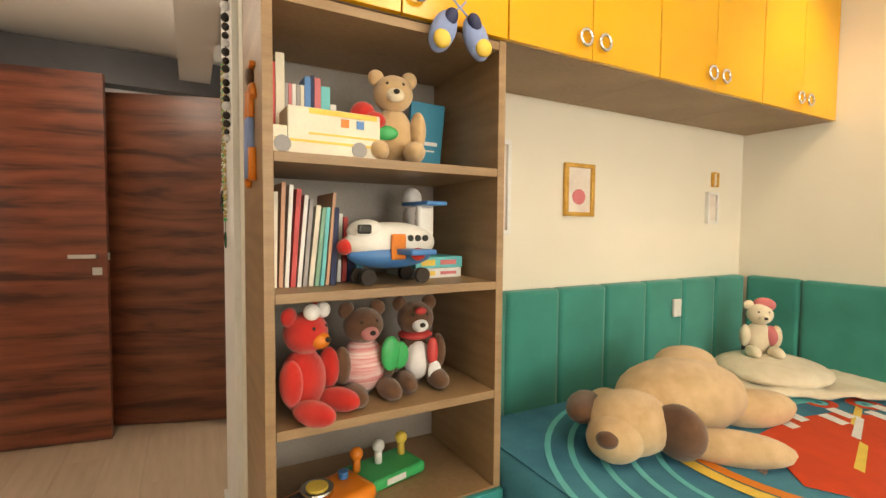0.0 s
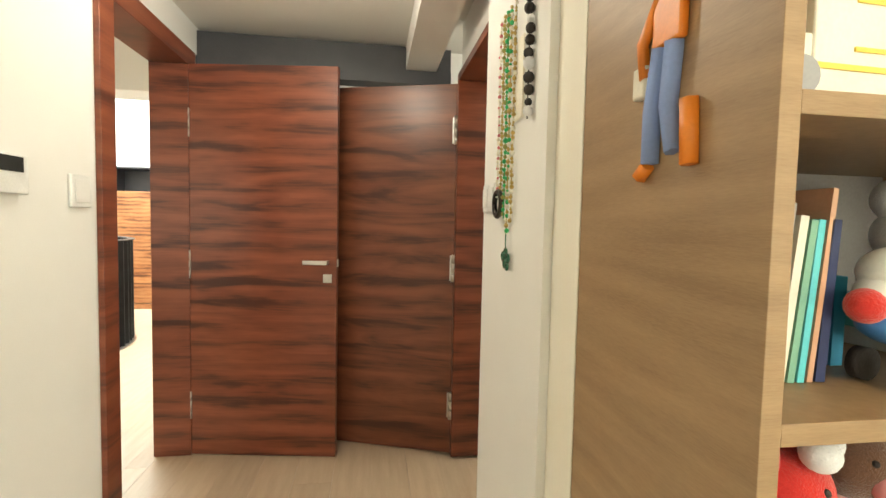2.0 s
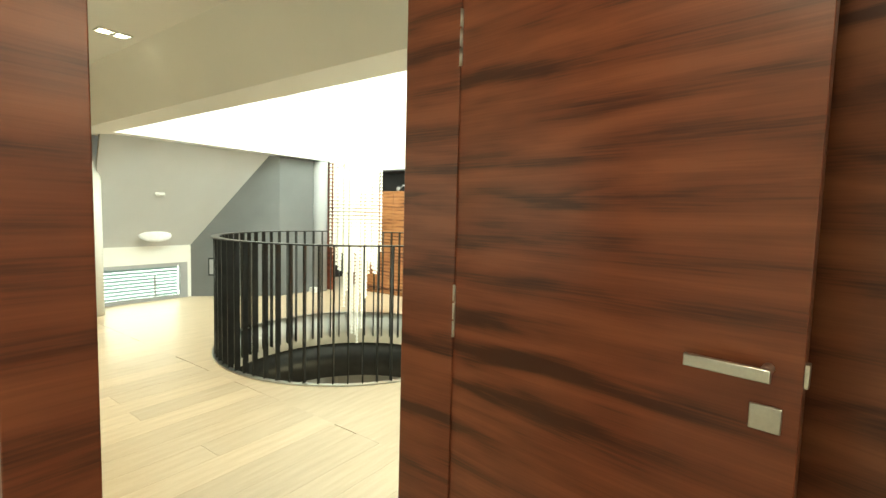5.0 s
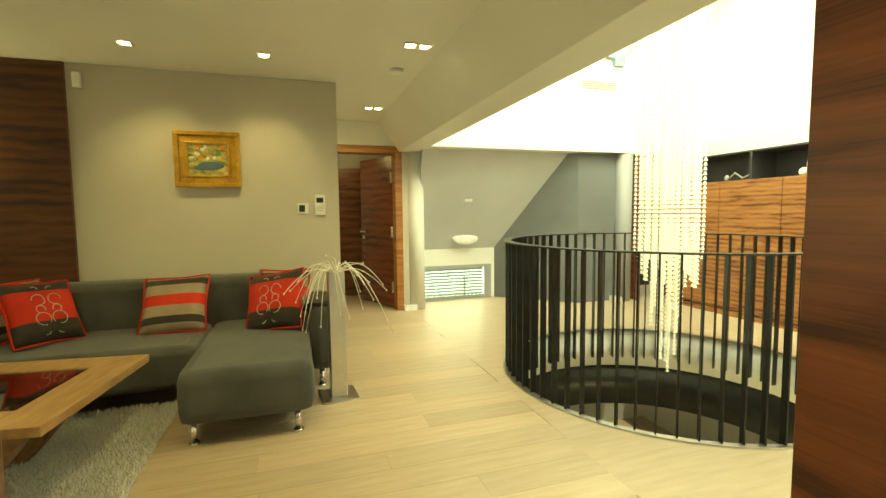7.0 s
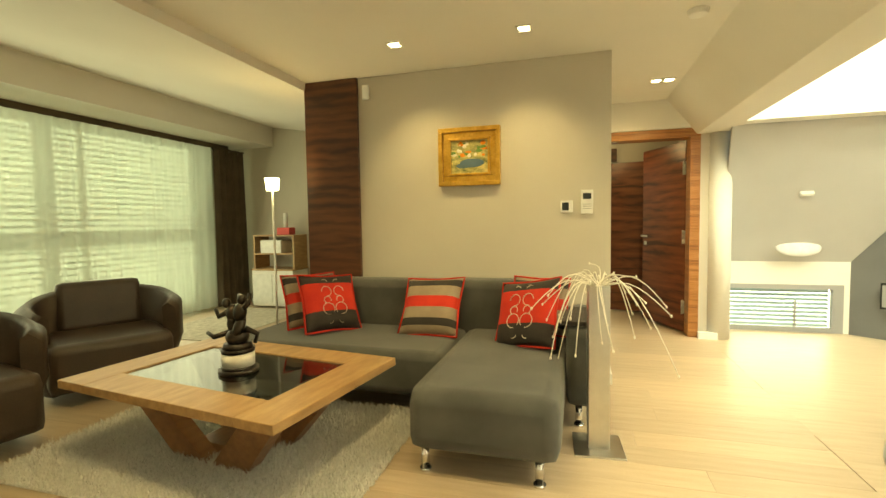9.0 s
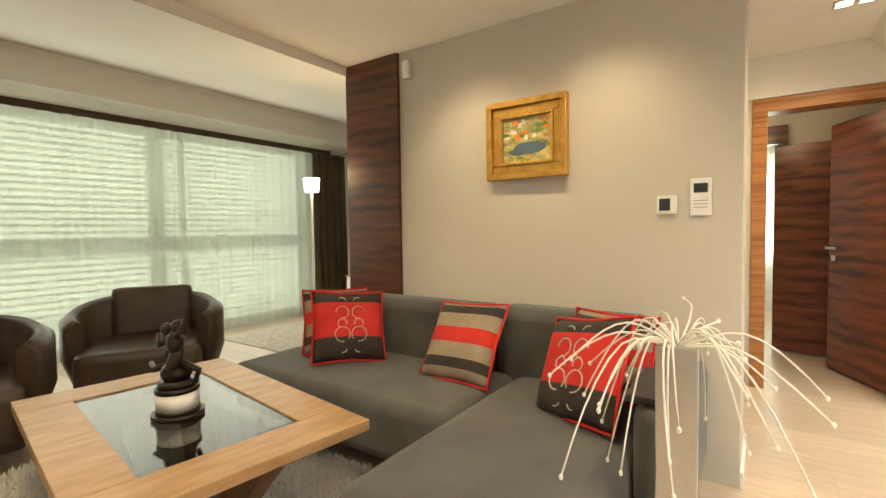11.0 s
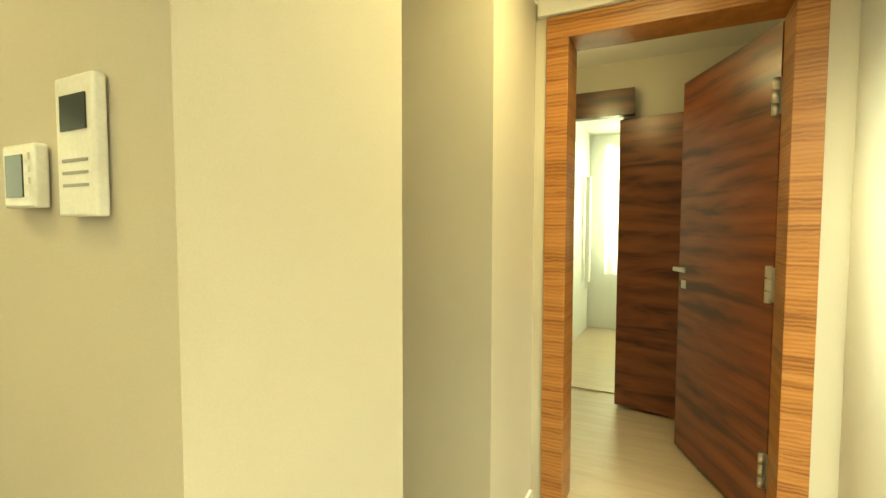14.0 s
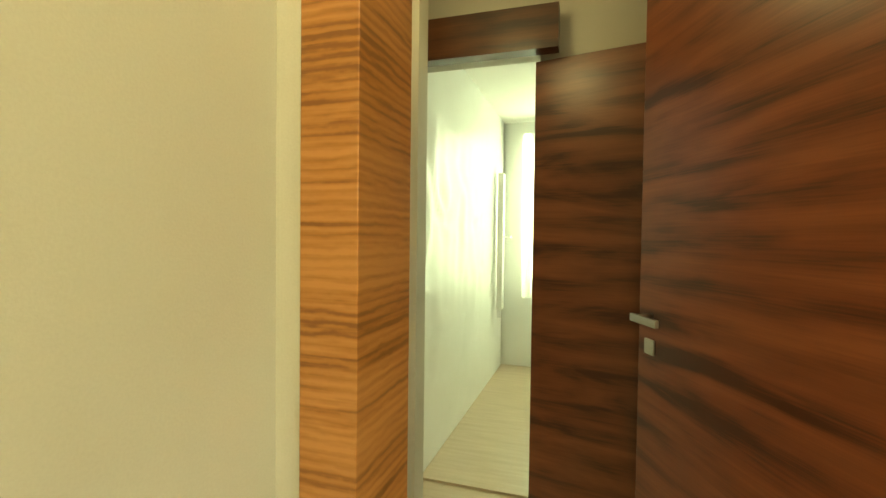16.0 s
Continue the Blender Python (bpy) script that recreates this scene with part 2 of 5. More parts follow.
def blob(bm, c, r, mi=0, rz=0, ry=0, rx=0, seg=16):
    m = pose(*c, rx, ry, rz) @ Matrix.Diagonal((*r, 1))
    made = bmesh.ops.create_uvsphere(bm, u_segments=seg, v_segments=seg * 2 // 3, radius=1, matrix=m)["verts"]
    for f in {f for v in made for f in v.link_faces}:
        f.material_index, f.smooth = mi, True
    return bm


def tube(bm, pts, r, mi=0, seg=6, r2=None):
    pts = [Vector(p) for p in pts]
    rings = []
    for i, p in enumerate(pts):
        d = (pts[min(i + 1, len(pts) - 1)] - pts[max(i - 1, 0)]).normalized()
        u = d.orthogonal().normalized() if i == 0 else (u - d * u.dot(d)).normalized()
        w = d.cross(u)
        k = r if r2 is None else r + (r2 - r) * i / (len(pts) - 1)
        rings.append([bm.verts.new(p + (u * math.cos(a) + w * math.sin(a)) * k) for a in (j * math.tau / seg for j in range(seg))])
    for a, b in zip(rings, rings[1:]):
        for j in range(seg):
            f = bm.faces.new((a[j], a[(j + 1) % seg], b[(j + 1) % seg], b[j]))
            f.material_index, f.smooth = mi, True
    for ring in (rings[0][::-1], rings[-1]):
        bm.faces.new(ring).material_index = mi
    return bm


def prism(bm, poly, z0, z1, mi=0):
    lo, hi = [bm.verts.new((x, y, z0)) for x, y in poly], [bm.verts.new((x, y, z1)) for x, y in poly]
    n = len(poly)
    for i in range(n):
        bm.faces.new((lo[i], lo[(i + 1) % n], hi[(i + 1) % n], hi[i])).material_index = mi
    bm.faces.new(lo[::-1]).material_index = mi
    bm.faces.new(hi).material_index = mi
    bmesh.ops.recalc_face_normals(bm, faces=bm.faces)
    return bm


def mesh(name, bm, mats):
    me = bpy.data.meshes.new(name)
    bm.to_mesh(me)
    bm.free()
    for m in mats if isinstance(mats, (list, tuple)) else [mats]:
        me.materials.append(m)
    return me


def part(name, bm, mats, parent, label=""):
    ob = new(name, mesh(name, bm, mats))
    ob.parent = parent
    return tagged(ob, label)


def thing(name, m, label, category, group=""):
    ob = new(name)
    ob.empty_display_size = .1
    ob.matrix_basis = m
    return tagged(ob, label, category, group)


def single(name, bm, mats, m, label, category, group=""):
    ob = new(name, mesh(name, bm, mats))
    ob.matrix_basis = m
    return tagged(ob, label, category, group)


def struct(name, bm, mats, label, category):
    return tagged(new(name, mesh(name, bm, mats)), label, category, kind="structure")


def B(*boxes, bevel=0.0):
    bm = bmesh.new()
    for b in boxes:
        bx(bm, b[0], b[1], b[2] if len(b) > 2 else 0, bevel=bevel)
    return bm


def slab(name, a, b, mats, label, category="wall"):
    return struct(name, B((a, b)), mats, label, category)

# ---- structure: walls, ceilings ----
HX0, HX1 = -.90, -.75
NX = -.665
slab("wall_hall_bedroom", (HX0, -2.5, 0), (NX, 2.70, 2.6), WHITE, "white painted wall between bedroom and hall")
slab("wall_hall_east", (HX0, 3.59, 0), (HX1, 9.2, 5), WHITE, "white painted wall beside the stairwell")
slab("wall_over_door", (HX0, 2.70, 2.19), (HX1, 3.59, 2.6), WHITE, "white wall above the bedroom doorway")
slab("wall_vestibule_end", (HX1, 3.86, 0), (.86, 3.96, 2.6), WHITE, "white end wall of the small lobby")
struct("lintel", B(((HX1 + .004, 3.74, 2.12), (.69, 3.86, 2.20)), ((HX1 + .004, 3.76, 2.204), (.69, 3.86, 2.34))), CHARC, "charcoal beam under the lobby ceiling", "lintel")
slab("ceiling_vestibule", (HX1, 1.9, 2.36), (.86, 3.86, 2.42), CEIL, "pale grey lobby ceiling", "ceiling")
slab("ceiling_bedroom", (HX1, -2, 2.6), (3.4, 1.9, 2.7), CEIL, "white bedroom ceiling", "ceiling")
struct("ceiling_beam", B(((.42, 1.95, 2.2), (.60, 3.84, 2.358))), WHITE, "white boxed beam under the lobby ceiling", "beam")
slab("wall_picture", (.62, 1.772, 0), (3.4, 1.9, 2.6), CREAM, "cream wall with framed pictures")
slab("wall_bedroom_right", (3.3, -2, 0), (3.42, 1.772, 2.6), CREAM, "cream painted side wall")
struct("wall_bedroom_window", B(((HX1, -2.1, 0), (3.3, -2, .85)), ((HX1, -2.1, 2.15), (3.3, -2, 2.6)), ((HX1, -2.1, .85), (.5, -2, 2.15)), ((2.7, -2.1, .85), (3.3, -2, 2.15))), CREAM, "cream wall with a window opening", "wall")
slab("wall_lobby_stub", (.60, 1.902, 0), (.80, 2.45, 2.6), WHITE, "white wall hung with bead strings")
slab("wall_over_bath_door", (.70, 2.45, 2.12), (.86, 3.44, 2.6), WHITE, "white wall above the bathroom doorway")
struct("wall_bathroom", B(((.86, 4.80, 0), (2.8, 4.9, 2.6)), ((2.8, 1.902, 0), (2.9, 4.9, 2.6)), ((.70, 3.962, 0), (.86, 4.80, 2.6)), ((.86, 1.902, 0), (2.8, 1.96, 2.6))), WHITE, "white painted bathroom wall", "wall")
slab("ceiling_bathroom", (.86, 1.96, 2.5), (2.8, 4.8, 2.6), CEIL, "white bathroom ceiling", "ceiling")

# hall
struct("wall_sofa", B(((-5.33, .80, 0), (-4.83, 3.33, 2.488))), TAUPE, "taupe painted wall behind the sofa", "wall")
struct("wall_corridor_block", B(((-6.53, .95, 0), (-6.0, 3.285, 2.258))), TAUPE, "taupe wall beside the second doorway", "wall")
struct("wall_second_door", B(((-6.70, 3.285, 0), (-6.53, 3.36, 2.258)), ((-6.70, 4.29, 0), (-6.53, 4.50, 2.258)), ((-6.70, 3.36, 2.17), (-6.53, 4.29, 2.188))), TAUPE, "taupe wall around the second doorway", "wall")
bm = bmesh.new()
cyl(bm, (-6.56, 4.50, 0), .11, 2.12, seg=32)
struct("wall_rounded_corner", bm, WHITE, "white rounded wall corner beside the doorway", "wall")
slab("wall_recess_side", (-7.1, 4.50, 0), (-6.56, 4.611, 2.129), WHITE, "white side wall of the sloping recess")
bm = bmesh.new()
cyl(bm, (-6.10, 7.50, 0), .12, 2.12, seg=32)
struct("wall_round_pillar", bm, GREYW, "pale grey round pillar by the stairwell", "pillar")


def quad_slab(pts, t):
    """A plate of thickness t on four corner points."""
    bm = bmesh.new()
    v = [Vector(p) for p in pts]
    n = (v[1] - v[0]).cross(v[3] - v[0]).normalized() * t
    a, b = [bm.verts.new(p) for p in v], [bm.verts.new(p + n) for p in v]
    bm.faces.new(a), bm.faces.new(b[::-1])
    for i in range(4):
        bm.faces.new((a[i], b[i], b[(i + 1) % 4], a[(i + 1) % 4]))
    bmesh.ops.recalc_face_normals(bm, faces=bm.faces)
    return bm


slab("ceiling_hall", (-7.6, .80, 2.49), (HX0, 3.98, 2.56), CEIL, "white hall ceiling with downlights", "ceiling")
struct("ceiling_living", quad_slab([(-7.6, .80, 2.49), (HX0, .80, 2.49), (HX0, -1.6, 2.88), (-7.6, -1.6, 2.88)], .07), CEIL, "white sloping ceiling over the sitting area", "ceiling")
struct("bulkhead_door", B(((-6.70, 3.30, 2.19), (-6.50, 4.60, 2.488)), ((-6.50, 2.2, 2.262), (-6.0, 3.284, 2.488))), CEIL, "white boxed bulkhead above the second doorway", "bulkhead")
struct("bulkhead", B(((-7.6, -2.6, 2.50), (HX0, -1.6, 2.95))), CEIL, "cream boxed bulkhead above the window", "bulkhead")
bm = bmesh.new()
for x in (HX0, -6.60):
    for y, z in ((3.98, 2.49), (4.275, 2.12), (4.545, 2.12), (4.545, 2.9), (3.98, 2.9)):
        bm.verts.new((x, y, z))
bm.verts.ensure_lookup_table()
for i in range(5):
    bm.faces.new([bm.verts[k] for k in (i, (i + 1) % 5, (i + 1) % 5 + 5, i + 5)])
bm.faces.new(bm.verts[:5]), bm.faces.new(bm.verts[5:][::-1])
bmesh.ops.recalc_face_normals(bm, faces=bm.faces)
struct("beam", bm, CEIL, "white ceiling beam along the stairwell", "beam")
slab("ceiling_door_strip", (-6.495, 4.30, 2.126), (-6.0, 4.6, 2.26), CEIL, "white soffit beside the doorway", "ceiling")
struct("wall_upper_white", B(((-6.2, 4.6, 2.13), (-6.0, 9.2, 5)), ((-6.2, 3.98, 2.565), (-6.0, 4.6, 5)), ((-6.0, 4.2, 2.91), (HX0, 4.45, 5))), WHITE, "white upper wall of the bright stairwell", "wall")
struct("ceiling_slope", quad_slab([(-6.22, 4.51, 2.13), (-6.22, 6.9, 2.13), (-7.0, 6.9, .77), (-7.0, 4.612, .77)], .05), surf("slope_light_grey", (.46, .46, .47), (.52, .52, .53), .75, 0, 1.5, .08, 260), "grey sloping ceiling above the low window", "ceiling")
struct("wall_low_window", B(((-7.1, 4.612, .52), (-7.0, 5.86, .77)), ((-7.1, 4.612, 0), (-7.0, 4.70, .52)), ((-7.1, 5.80, 0), (-7.0, 5.86, .52))), WHITE, "white low wall over the floor window", "wall")
# much darker grey than the slope beside it
struct("wall_grey_recess", prism(bmesh.new(), [(-7.0, 5.85), (-6.12, 6.75), (-6.12, 7.44), (-6.30, 7.44), (-6.30, 6.80), (-7.1, 5.90)], 0, 2.12), surf("recess_dark_grey", (.13, .135, .14), (.18, .185, .19), .75, 0, 1.5, .08, 260), "dark grey wall of the recess", "wall")
struct("wall_stair_back", B(((-6.22, 8.35, 0), (-6.0, 8.62, 2.13)), ((-6.0, 8.62, 2.0), (HX0, 8.72, 5))), WHITE, "white wall beyond the stairwell", "wall")
struct("soffit_cabinet", B(((-6.0, 8.0, 2.0), (HX0, 8.62, 2.2))), CEIL, "grey soffit above the long cabinet", "soffit")
slab("wall_far_grey", (-7.7, -2.7, 0), (-7.6, 3.1, 2.9), TAUPE, "taupe wall behind the floor lamp")
struct("wall_living_window", B(((-7.6, -2.72, 0), (HX0, -2.6, .06)), ((-7.6, -2.72, 2.44), (HX0, -2.6, 2.95)), ((-7.6, -2.72, .06), (-7.05, -2.6, 2.44)), ((-1.6, -2.72, .06), (HX0, -2.6, 2.44))), TAUPE, "wall around the large window", "wall")
# roof with a skylight opening
struct("roof", B(((-6.2, 4.2, 4.6), (HX0, 4.9, 4.7)), ((-6.2, 7.9, 4.6), (HX0, 9.2, 4.7)), ((-6.2, 4.9, 4.6), (-5.2, 7.9, 4.7)), ((-1.6, 4.9, 4.6), (HX0, 7.9, 4.7))), WHITE, "white roof around the skylight", "ceiling")
sk = tagged(new("skylight"), "large bright skylight with blue-grey opening frame", "skylight", kind="structure")
part("window_frame", B(((-5.2, 4.9, 4.62), (-5.12, 7.9, 4.69)), ((-1.68, 4.9, 4.62), (-1.6, 7.9, 4.69)), ((-3.44, 4.9, 4.62), (-3.36, 7.9, 4.69)), ((-5.12, 4.9, 4.62), (-1.68, 4.98, 4.69)), ((-5.12, 7.82, 4.62), (-1.68, 7.9, 4.69))), GREYW, sk)
part("pane", B(((-5.2, 4.9, 4.70), (-1.6, 7.9, 4.71))), SKYP, sk)
bm = bmesh.new()
tube(bm, [(-5.97, 6.98, 3.43), (-5.97, 7.33, 3.40)], .02), tube(bm, [(-5.97, 7.33, 3.40), (-5.9, 7.75, 3.85)], .012)
prism(bm, [(-5.999, 7.20), (-5.94, 7.20), (-5.94, 7.36), (-5.999, 7.36)], 3.30, 3.44)
single("skylight_opener", bm, plain("blue_grey_metal", (.25, .33, .40), .4), Matrix(), "blue-grey metal skylight opener on the white wall", "window opener")
bm = bmesh.new()
for k in range(4):
    bx(bm, (-5.998, 6.70, 2.98 + k * .03), (-5.985, 7.25, 2.987 + k * .03))
struct("wall_vent", bm, GREYW, "slim slotted air vent in the white wall", "vent")

# baseboards
struct("baseboard", B(((-6.51, 4.30, 0), (-6.45, 4.48, .07)), ((-6.5, 3.288, 0), (-6.0, 3.302, .08)), ((-5.998, 2.0, 0), (-5.984, 3.302, .08)), ((-5.33, 3.332, 0), (-4.83, 3.346, .08)), ((-6.26, 7.30, 0), (-5.96, 7.40, .07)), ((.586, 1.78, 0), (.599, 2.45, .08))), WPAINT, "white painted skirting board", "baseboard")

# floors: one slab with a round hole
CX, CY, CR = -3.48, 5.80, 1.30


def floor_with_hole(x0, x1, y0, y1, z0, z1, seg=64):
    bm = bmesh.new()
    ring = []
    for k in range(seg):
        a = k * math.tau / seg
        d = Vector((math.cos(a), math.sin(a)))
        s = min(((x1 - CX) / d.x if d.x > 1e-6 else (x0 - CX) / d.x if d.x < -1e-6 else 99), ((y1 - CY) / d.y if d.y > 1e-6 else (y0 - CY) / d.y if d.y < -1e-6 else 99))
        i, o = Vector((CX, CY)) + d * CR, Vector((CX, CY)) + d * s
        ring.append([bm.verts.new((*p, z)) for p in (i, o) for z in (z1, z0)])
    for k in range(seg):
        a, b = ring[k], ring[(k + 1) % seg]
        bm.faces.new((a[0], a[2], b[2], b[0])), bm.faces.new((a[1], b[1], b[3], a[3]))
        bm.faces.new((a[0], b[0], b[1], a[1])), bm.faces.new((a[2], a[3], b[3], b[2]))
    for cx, cy in ((x0, y0), (x1, y0), (x0, y1), (x1, y1)):
        c = Vector((cx, cy, z1))
        near = sorted((r[2] for r in ring), key=lambda v: (v.co - c).length)[:2]
        if (near[0].co - c).length > .001:
            bm.faces.new((near[0], bm.verts.new(c), near[1]))
    bmesh.ops.recalc_face_normals(bm, faces=bm.faces)
    return bm


fl = struct("floor", floor_with_hole(-7.6, HX0, 4.399, 9.2, -.12, 0), FLOORM, "pale oak floor around the stair opening", "floor")
fl2 = struct("floor_boards", B(((-8.2, -2.7, -.14), (3.4, 4.398, -.014)), ((.87, 4.398, -.14), (2.8, 4.8, -.014)), ((-11, 2.7, -.14), (-8.2, 4.4, -.002))), FLOORM, "pale oak plank floor of hall and bedroom", "floor")
bm = bmesh.new()
for k in range(96):
    a, b = k * math.tau / 96, (k + 1) * math.tau / 96
    for r0, r1, z0, z1 in ((CR - .03, CR + .012, .0, .012),):
        q = [bm.verts.new((CX + r * math.cos(t), CY + r * math.sin(t), z)) for t in (a, b) for r, z in ((r0, z0), (r0, z1), (r1, z1), (r1, z0))]
        bm.faces.new((q[1], q[2], q[6], q[5])), bm.faces.new((q[0], q[1], q[5], q[4])), bm.faces.new((q[2], q[3], q[7], q[6]))
bmesh.ops.recalc_face_normals(bm, faces=bm.faces)
struct("stair_edge_trim", bm, STEEL, "thin pale metal trim round the stair opening", "trim")


def ring_wall(r, z0, z1, a0, a1, seg, t=.02):
    bm = bmesh.new()
    prev = None
    for k in range(seg + 1):
        a = radians(a0 + (a1 - a0) * k / seg)
        row = [bm.verts.new((CX + q * math.cos(a), CY + q * math.sin(a), z)) for q, z in ((r, z0), (r, z1), (r + t, z1), (r + t, z0))]
        if prev:
            for j in range(4):
                f = bm.faces.new((prev[j], prev[(j + 1) % 4], row[(j + 1) % 4], row[j]))
                f.smooth = j in (0, 2)
        prev = row
    bmesh.ops.recalc_face_normals(bm, faces=bm.faces)
    return bm


struct("stair_fascia", ring_wall(CR - .005, -.40, -.004, 0, 360, 96), WPAINT, "white fascia round the stair opening", "fascia")
struct("stairwell_drum", ring_wall(CR + .02, -.85, -.401, -60, 215, 80, .05), BLACKM, "black curved stair wall below the floor", "stair wall")
slab("ceiling_lower", (-7.6, 2.5, -.44), (HX0, 4.42, -.40), CEIL, "white ceiling of the lower storey", "ceiling")
slab("floor_far_room", (-8.2, 7.2, -.12), (-7.601, 9.2, 0), FLOORM, "pale floor of the far room", "floor")
slab("floor_lower", (-8, 2.5, -3.0), (0, 10, -2.9), FLOORM, "pale floor of the lower storey", "floor")
struct("wall_lower", B(((-8, 9.6, -2.9), (0, 9.7, -.45)), ((-8, 2.4, -2.9), (0, 2.5, -.45)), ((-8.1, 2.4, -2.9), (-8, 9.7, -.45)), ((0, 2.4, -2.9), (.1, 9.7, -.45))), WHITE, "white wall of the lower storey", "wall")
lowsofa = thing("lower_sofa", pose(-4.4, 8.2, -2.9, 0, 0, 10), "dark brown leather sofa on the lower storey", "sofa")
part("seat", B(((-.9, -.45, .08), (.9, .45, .42)), bevel=.06), LEATHER, lowsofa)
part("backrest", B(((-.9, .32, .42), (.9, .5, .8)), bevel=.06), LEATHER, lowsofa)
bm = bmesh.new()
for k in range(9):
    bx(bm, (-1 + k * .22, -.7, 0), (-.89 + k * .22, .7, .012))
single("zebra_rug", bm, PLUSHN, pose(-5.3, 7.0, -2.899, 0, 0, 35), "black and white striped rug on the lower floor", "rug")

# spiral stair treads
stair = thing("spiral_stair", pose(CX, CY, -2.9), "black curved stair winding down from the hall", "stairs")
for k in range(12):
    bm = bmesh.new()
    a = radians(200 + k * 16)
    prism(bm, [(.35 * math.cos(a), .35 * math.sin(a)), (1.2 * math.cos(a), 1.2 * math.sin(a)), (1.2 * math.cos(a + .29), 1.2 * math.sin(a + .29)), (.35 * math.cos(a + .29), .35 * math.sin(a + .29))], .18 + k * .19, .23 + k * .19)
    part("tread", bm, BLACKM, stair)

# balustrade
rail = thing("balustrade", pose(CX, CY, 0), "round black metal balustrade of flat bars round the stairwell", "railing")
bm = bmesh.new()
N = 72
for k in range(97):
    a = k * math.tau / 96
    row = [bm.verts.new((r * math.cos(a), r * math.sin(a), z)) for r, z in ((CR - .055, 1.062), (CR - .055, 1.072), (CR + .01, 1.072), (CR + .01, 1.062))]
    if k:
        for j in range(4):
            bm.faces.new((prev[j], prev[(j + 1) % 4], row[(j + 1) % 4], row[j]))
    prev = row
bmesh.ops.recalc_face_normals(bm, faces=bm.faces)
part("handrail", bm, BLACKM, rail, "thin flat black handrail")
bar = mesh("bar", B(((CR - .055, -.005, -.30), (CR - .008, .005, 1.062))), BLACKM)
for k in range(N):
    a = k * 360 / N
    ob = new("bar", bar)
    ob.parent = rail
    ob.matrix_basis = pose(0, 0, 0, 0, 0, a)

# crystal chandelier
ch = thing("chandelier", pose(-3.79, 6.12, 0), "long crystal string chandelier hanging down the stairwell", "chandelier")
bm = bmesh.new()
cyl(bm, (0, 0, 4.52), .30, .08, seg=32)
part("canopy", bm, CHROME, ch)
CRY = glow("lit_crystal", (1, .97, .9), .22)
rnd = random.Random(4)
for k in range(58):
    a, r = k * 2.39996, .29 * math.sqrt((k + .5) / 58)
    x, y = r * math.cos(a), r * math.sin(a)
    low = .95 - rnd.random() * .35 if r > .15 else .45 - rnd.random() * .25 if r > .09 else -.28 + r * 4
    bm = bmesh.new()
    z = 4.5
    while z > low:
        bmesh.ops.create_cone(bm, segments=5, radius1=.017, radius2=.006, depth=.03, matrix=pose(x, y, z))
        z -= .040
    part("crystal_string", bm, CRY, ch)

# ---- doors ----


def handle(parent, x, z, side, flip=1):
    """Lever handle with a square key plate on a leaf, on its -y face."""
    bm = bmesh.new()
    bx(bm, (x - .13 * flip if flip > 0 else x, -.062, z - .011), (x if flip > 0 else x + .13, -.05, z + .011), bevel=.002)
    cyl(bm, (x - .012 * flip, 0, z), .009, .055, rot=pose(0, 0, 0, 90))
    part("door_handle", bm, STEEL, parent, "brushed steel lever handle")
    part("key_plate", B(((x - .035 if flip > 0 else x - .012, -.008, z - .11), (x + .012 if flip > 0 else x + .035, -.001, z - .065)), bevel=.002), STEEL, parent, "square steel key plate")


def leaf(name, p, q, h, mat, label, hinges=None, thick=.042):
    d = Vector((q[0] - p[0], q[1] - p[1]))
    small = thick == .0421
    ob = tagged(new(name, mesh(name, B(((0, 0, .006), (d.length, thick, h)), bevel=.002), mat)), label, "door", kind="structure")
    ob.matrix_basis = pose(p[0], p[1], 0, 0, 0, math.degrees(math.atan2(d.y, d.x)))
    if hinges is not None:
        for z in (.28, 1.05, 1.80):
            bm = bmesh.new()
            for k in range(3):
                cyl(bm, (hinges, -.004 if small else -.012, z - .075 + k * .052), .004 if small else .013, .046, seg=12)
            bx(bm, (hinges - (.004 if small else .022), -.003, z - .07), (hinges + (.004 if small else .022), -.001, z + .07))
            part("hinge", bm, STEEL, ob, "brushed steel hinge")
    return ob


d1 = leaf("door_1", (-.735, 3.592), (.047, 3.472), 2.105, ROSE, "open rosewood veneer door with steel lever", .006, .0421)
handle(d1, .755, 1.075, 1)
part("latch", B(((.788, .008, 1.05), (.797, .03, 1.09))), STEEL, d1)
d2 = leaf("door_2", (-.10, 3.715), (.685, 3.445), 2.05, ROSE2, "open figured rosewood bathroom door", .825)
d3 = leaf("door_3", (-7.47, 3.885), (-6.735, 4.215), 2.09, ROSE, "open rosewood door with steel lever handle", .795)
handle(d3, .055, 1.045, 1, -1)
d4 = leaf("door_4", (-7.945, 3.50), (-7.79, 4.25), 2.02, ROSE2, "open figured rosewood door in the second lobby")


def door_frame(name, x0, x1, ya, yb, h, w, mats, label, faces=(1, 1), t=.02):
    """Lining and architraves of an opening in a wall that spans x0..x1, clear between ya and yb."""
    bm = B(((x0 - t, ya - w, 0), (x1 + t, ya, h)), ((x0 - t, yb, 0), (x1 + t, yb + w, h)), ((x0 - t, ya - w, h + .001), (x1 + t, yb + w, h + w)), bevel=.002)
    return struct(name, bm, mats, label, "door frame")


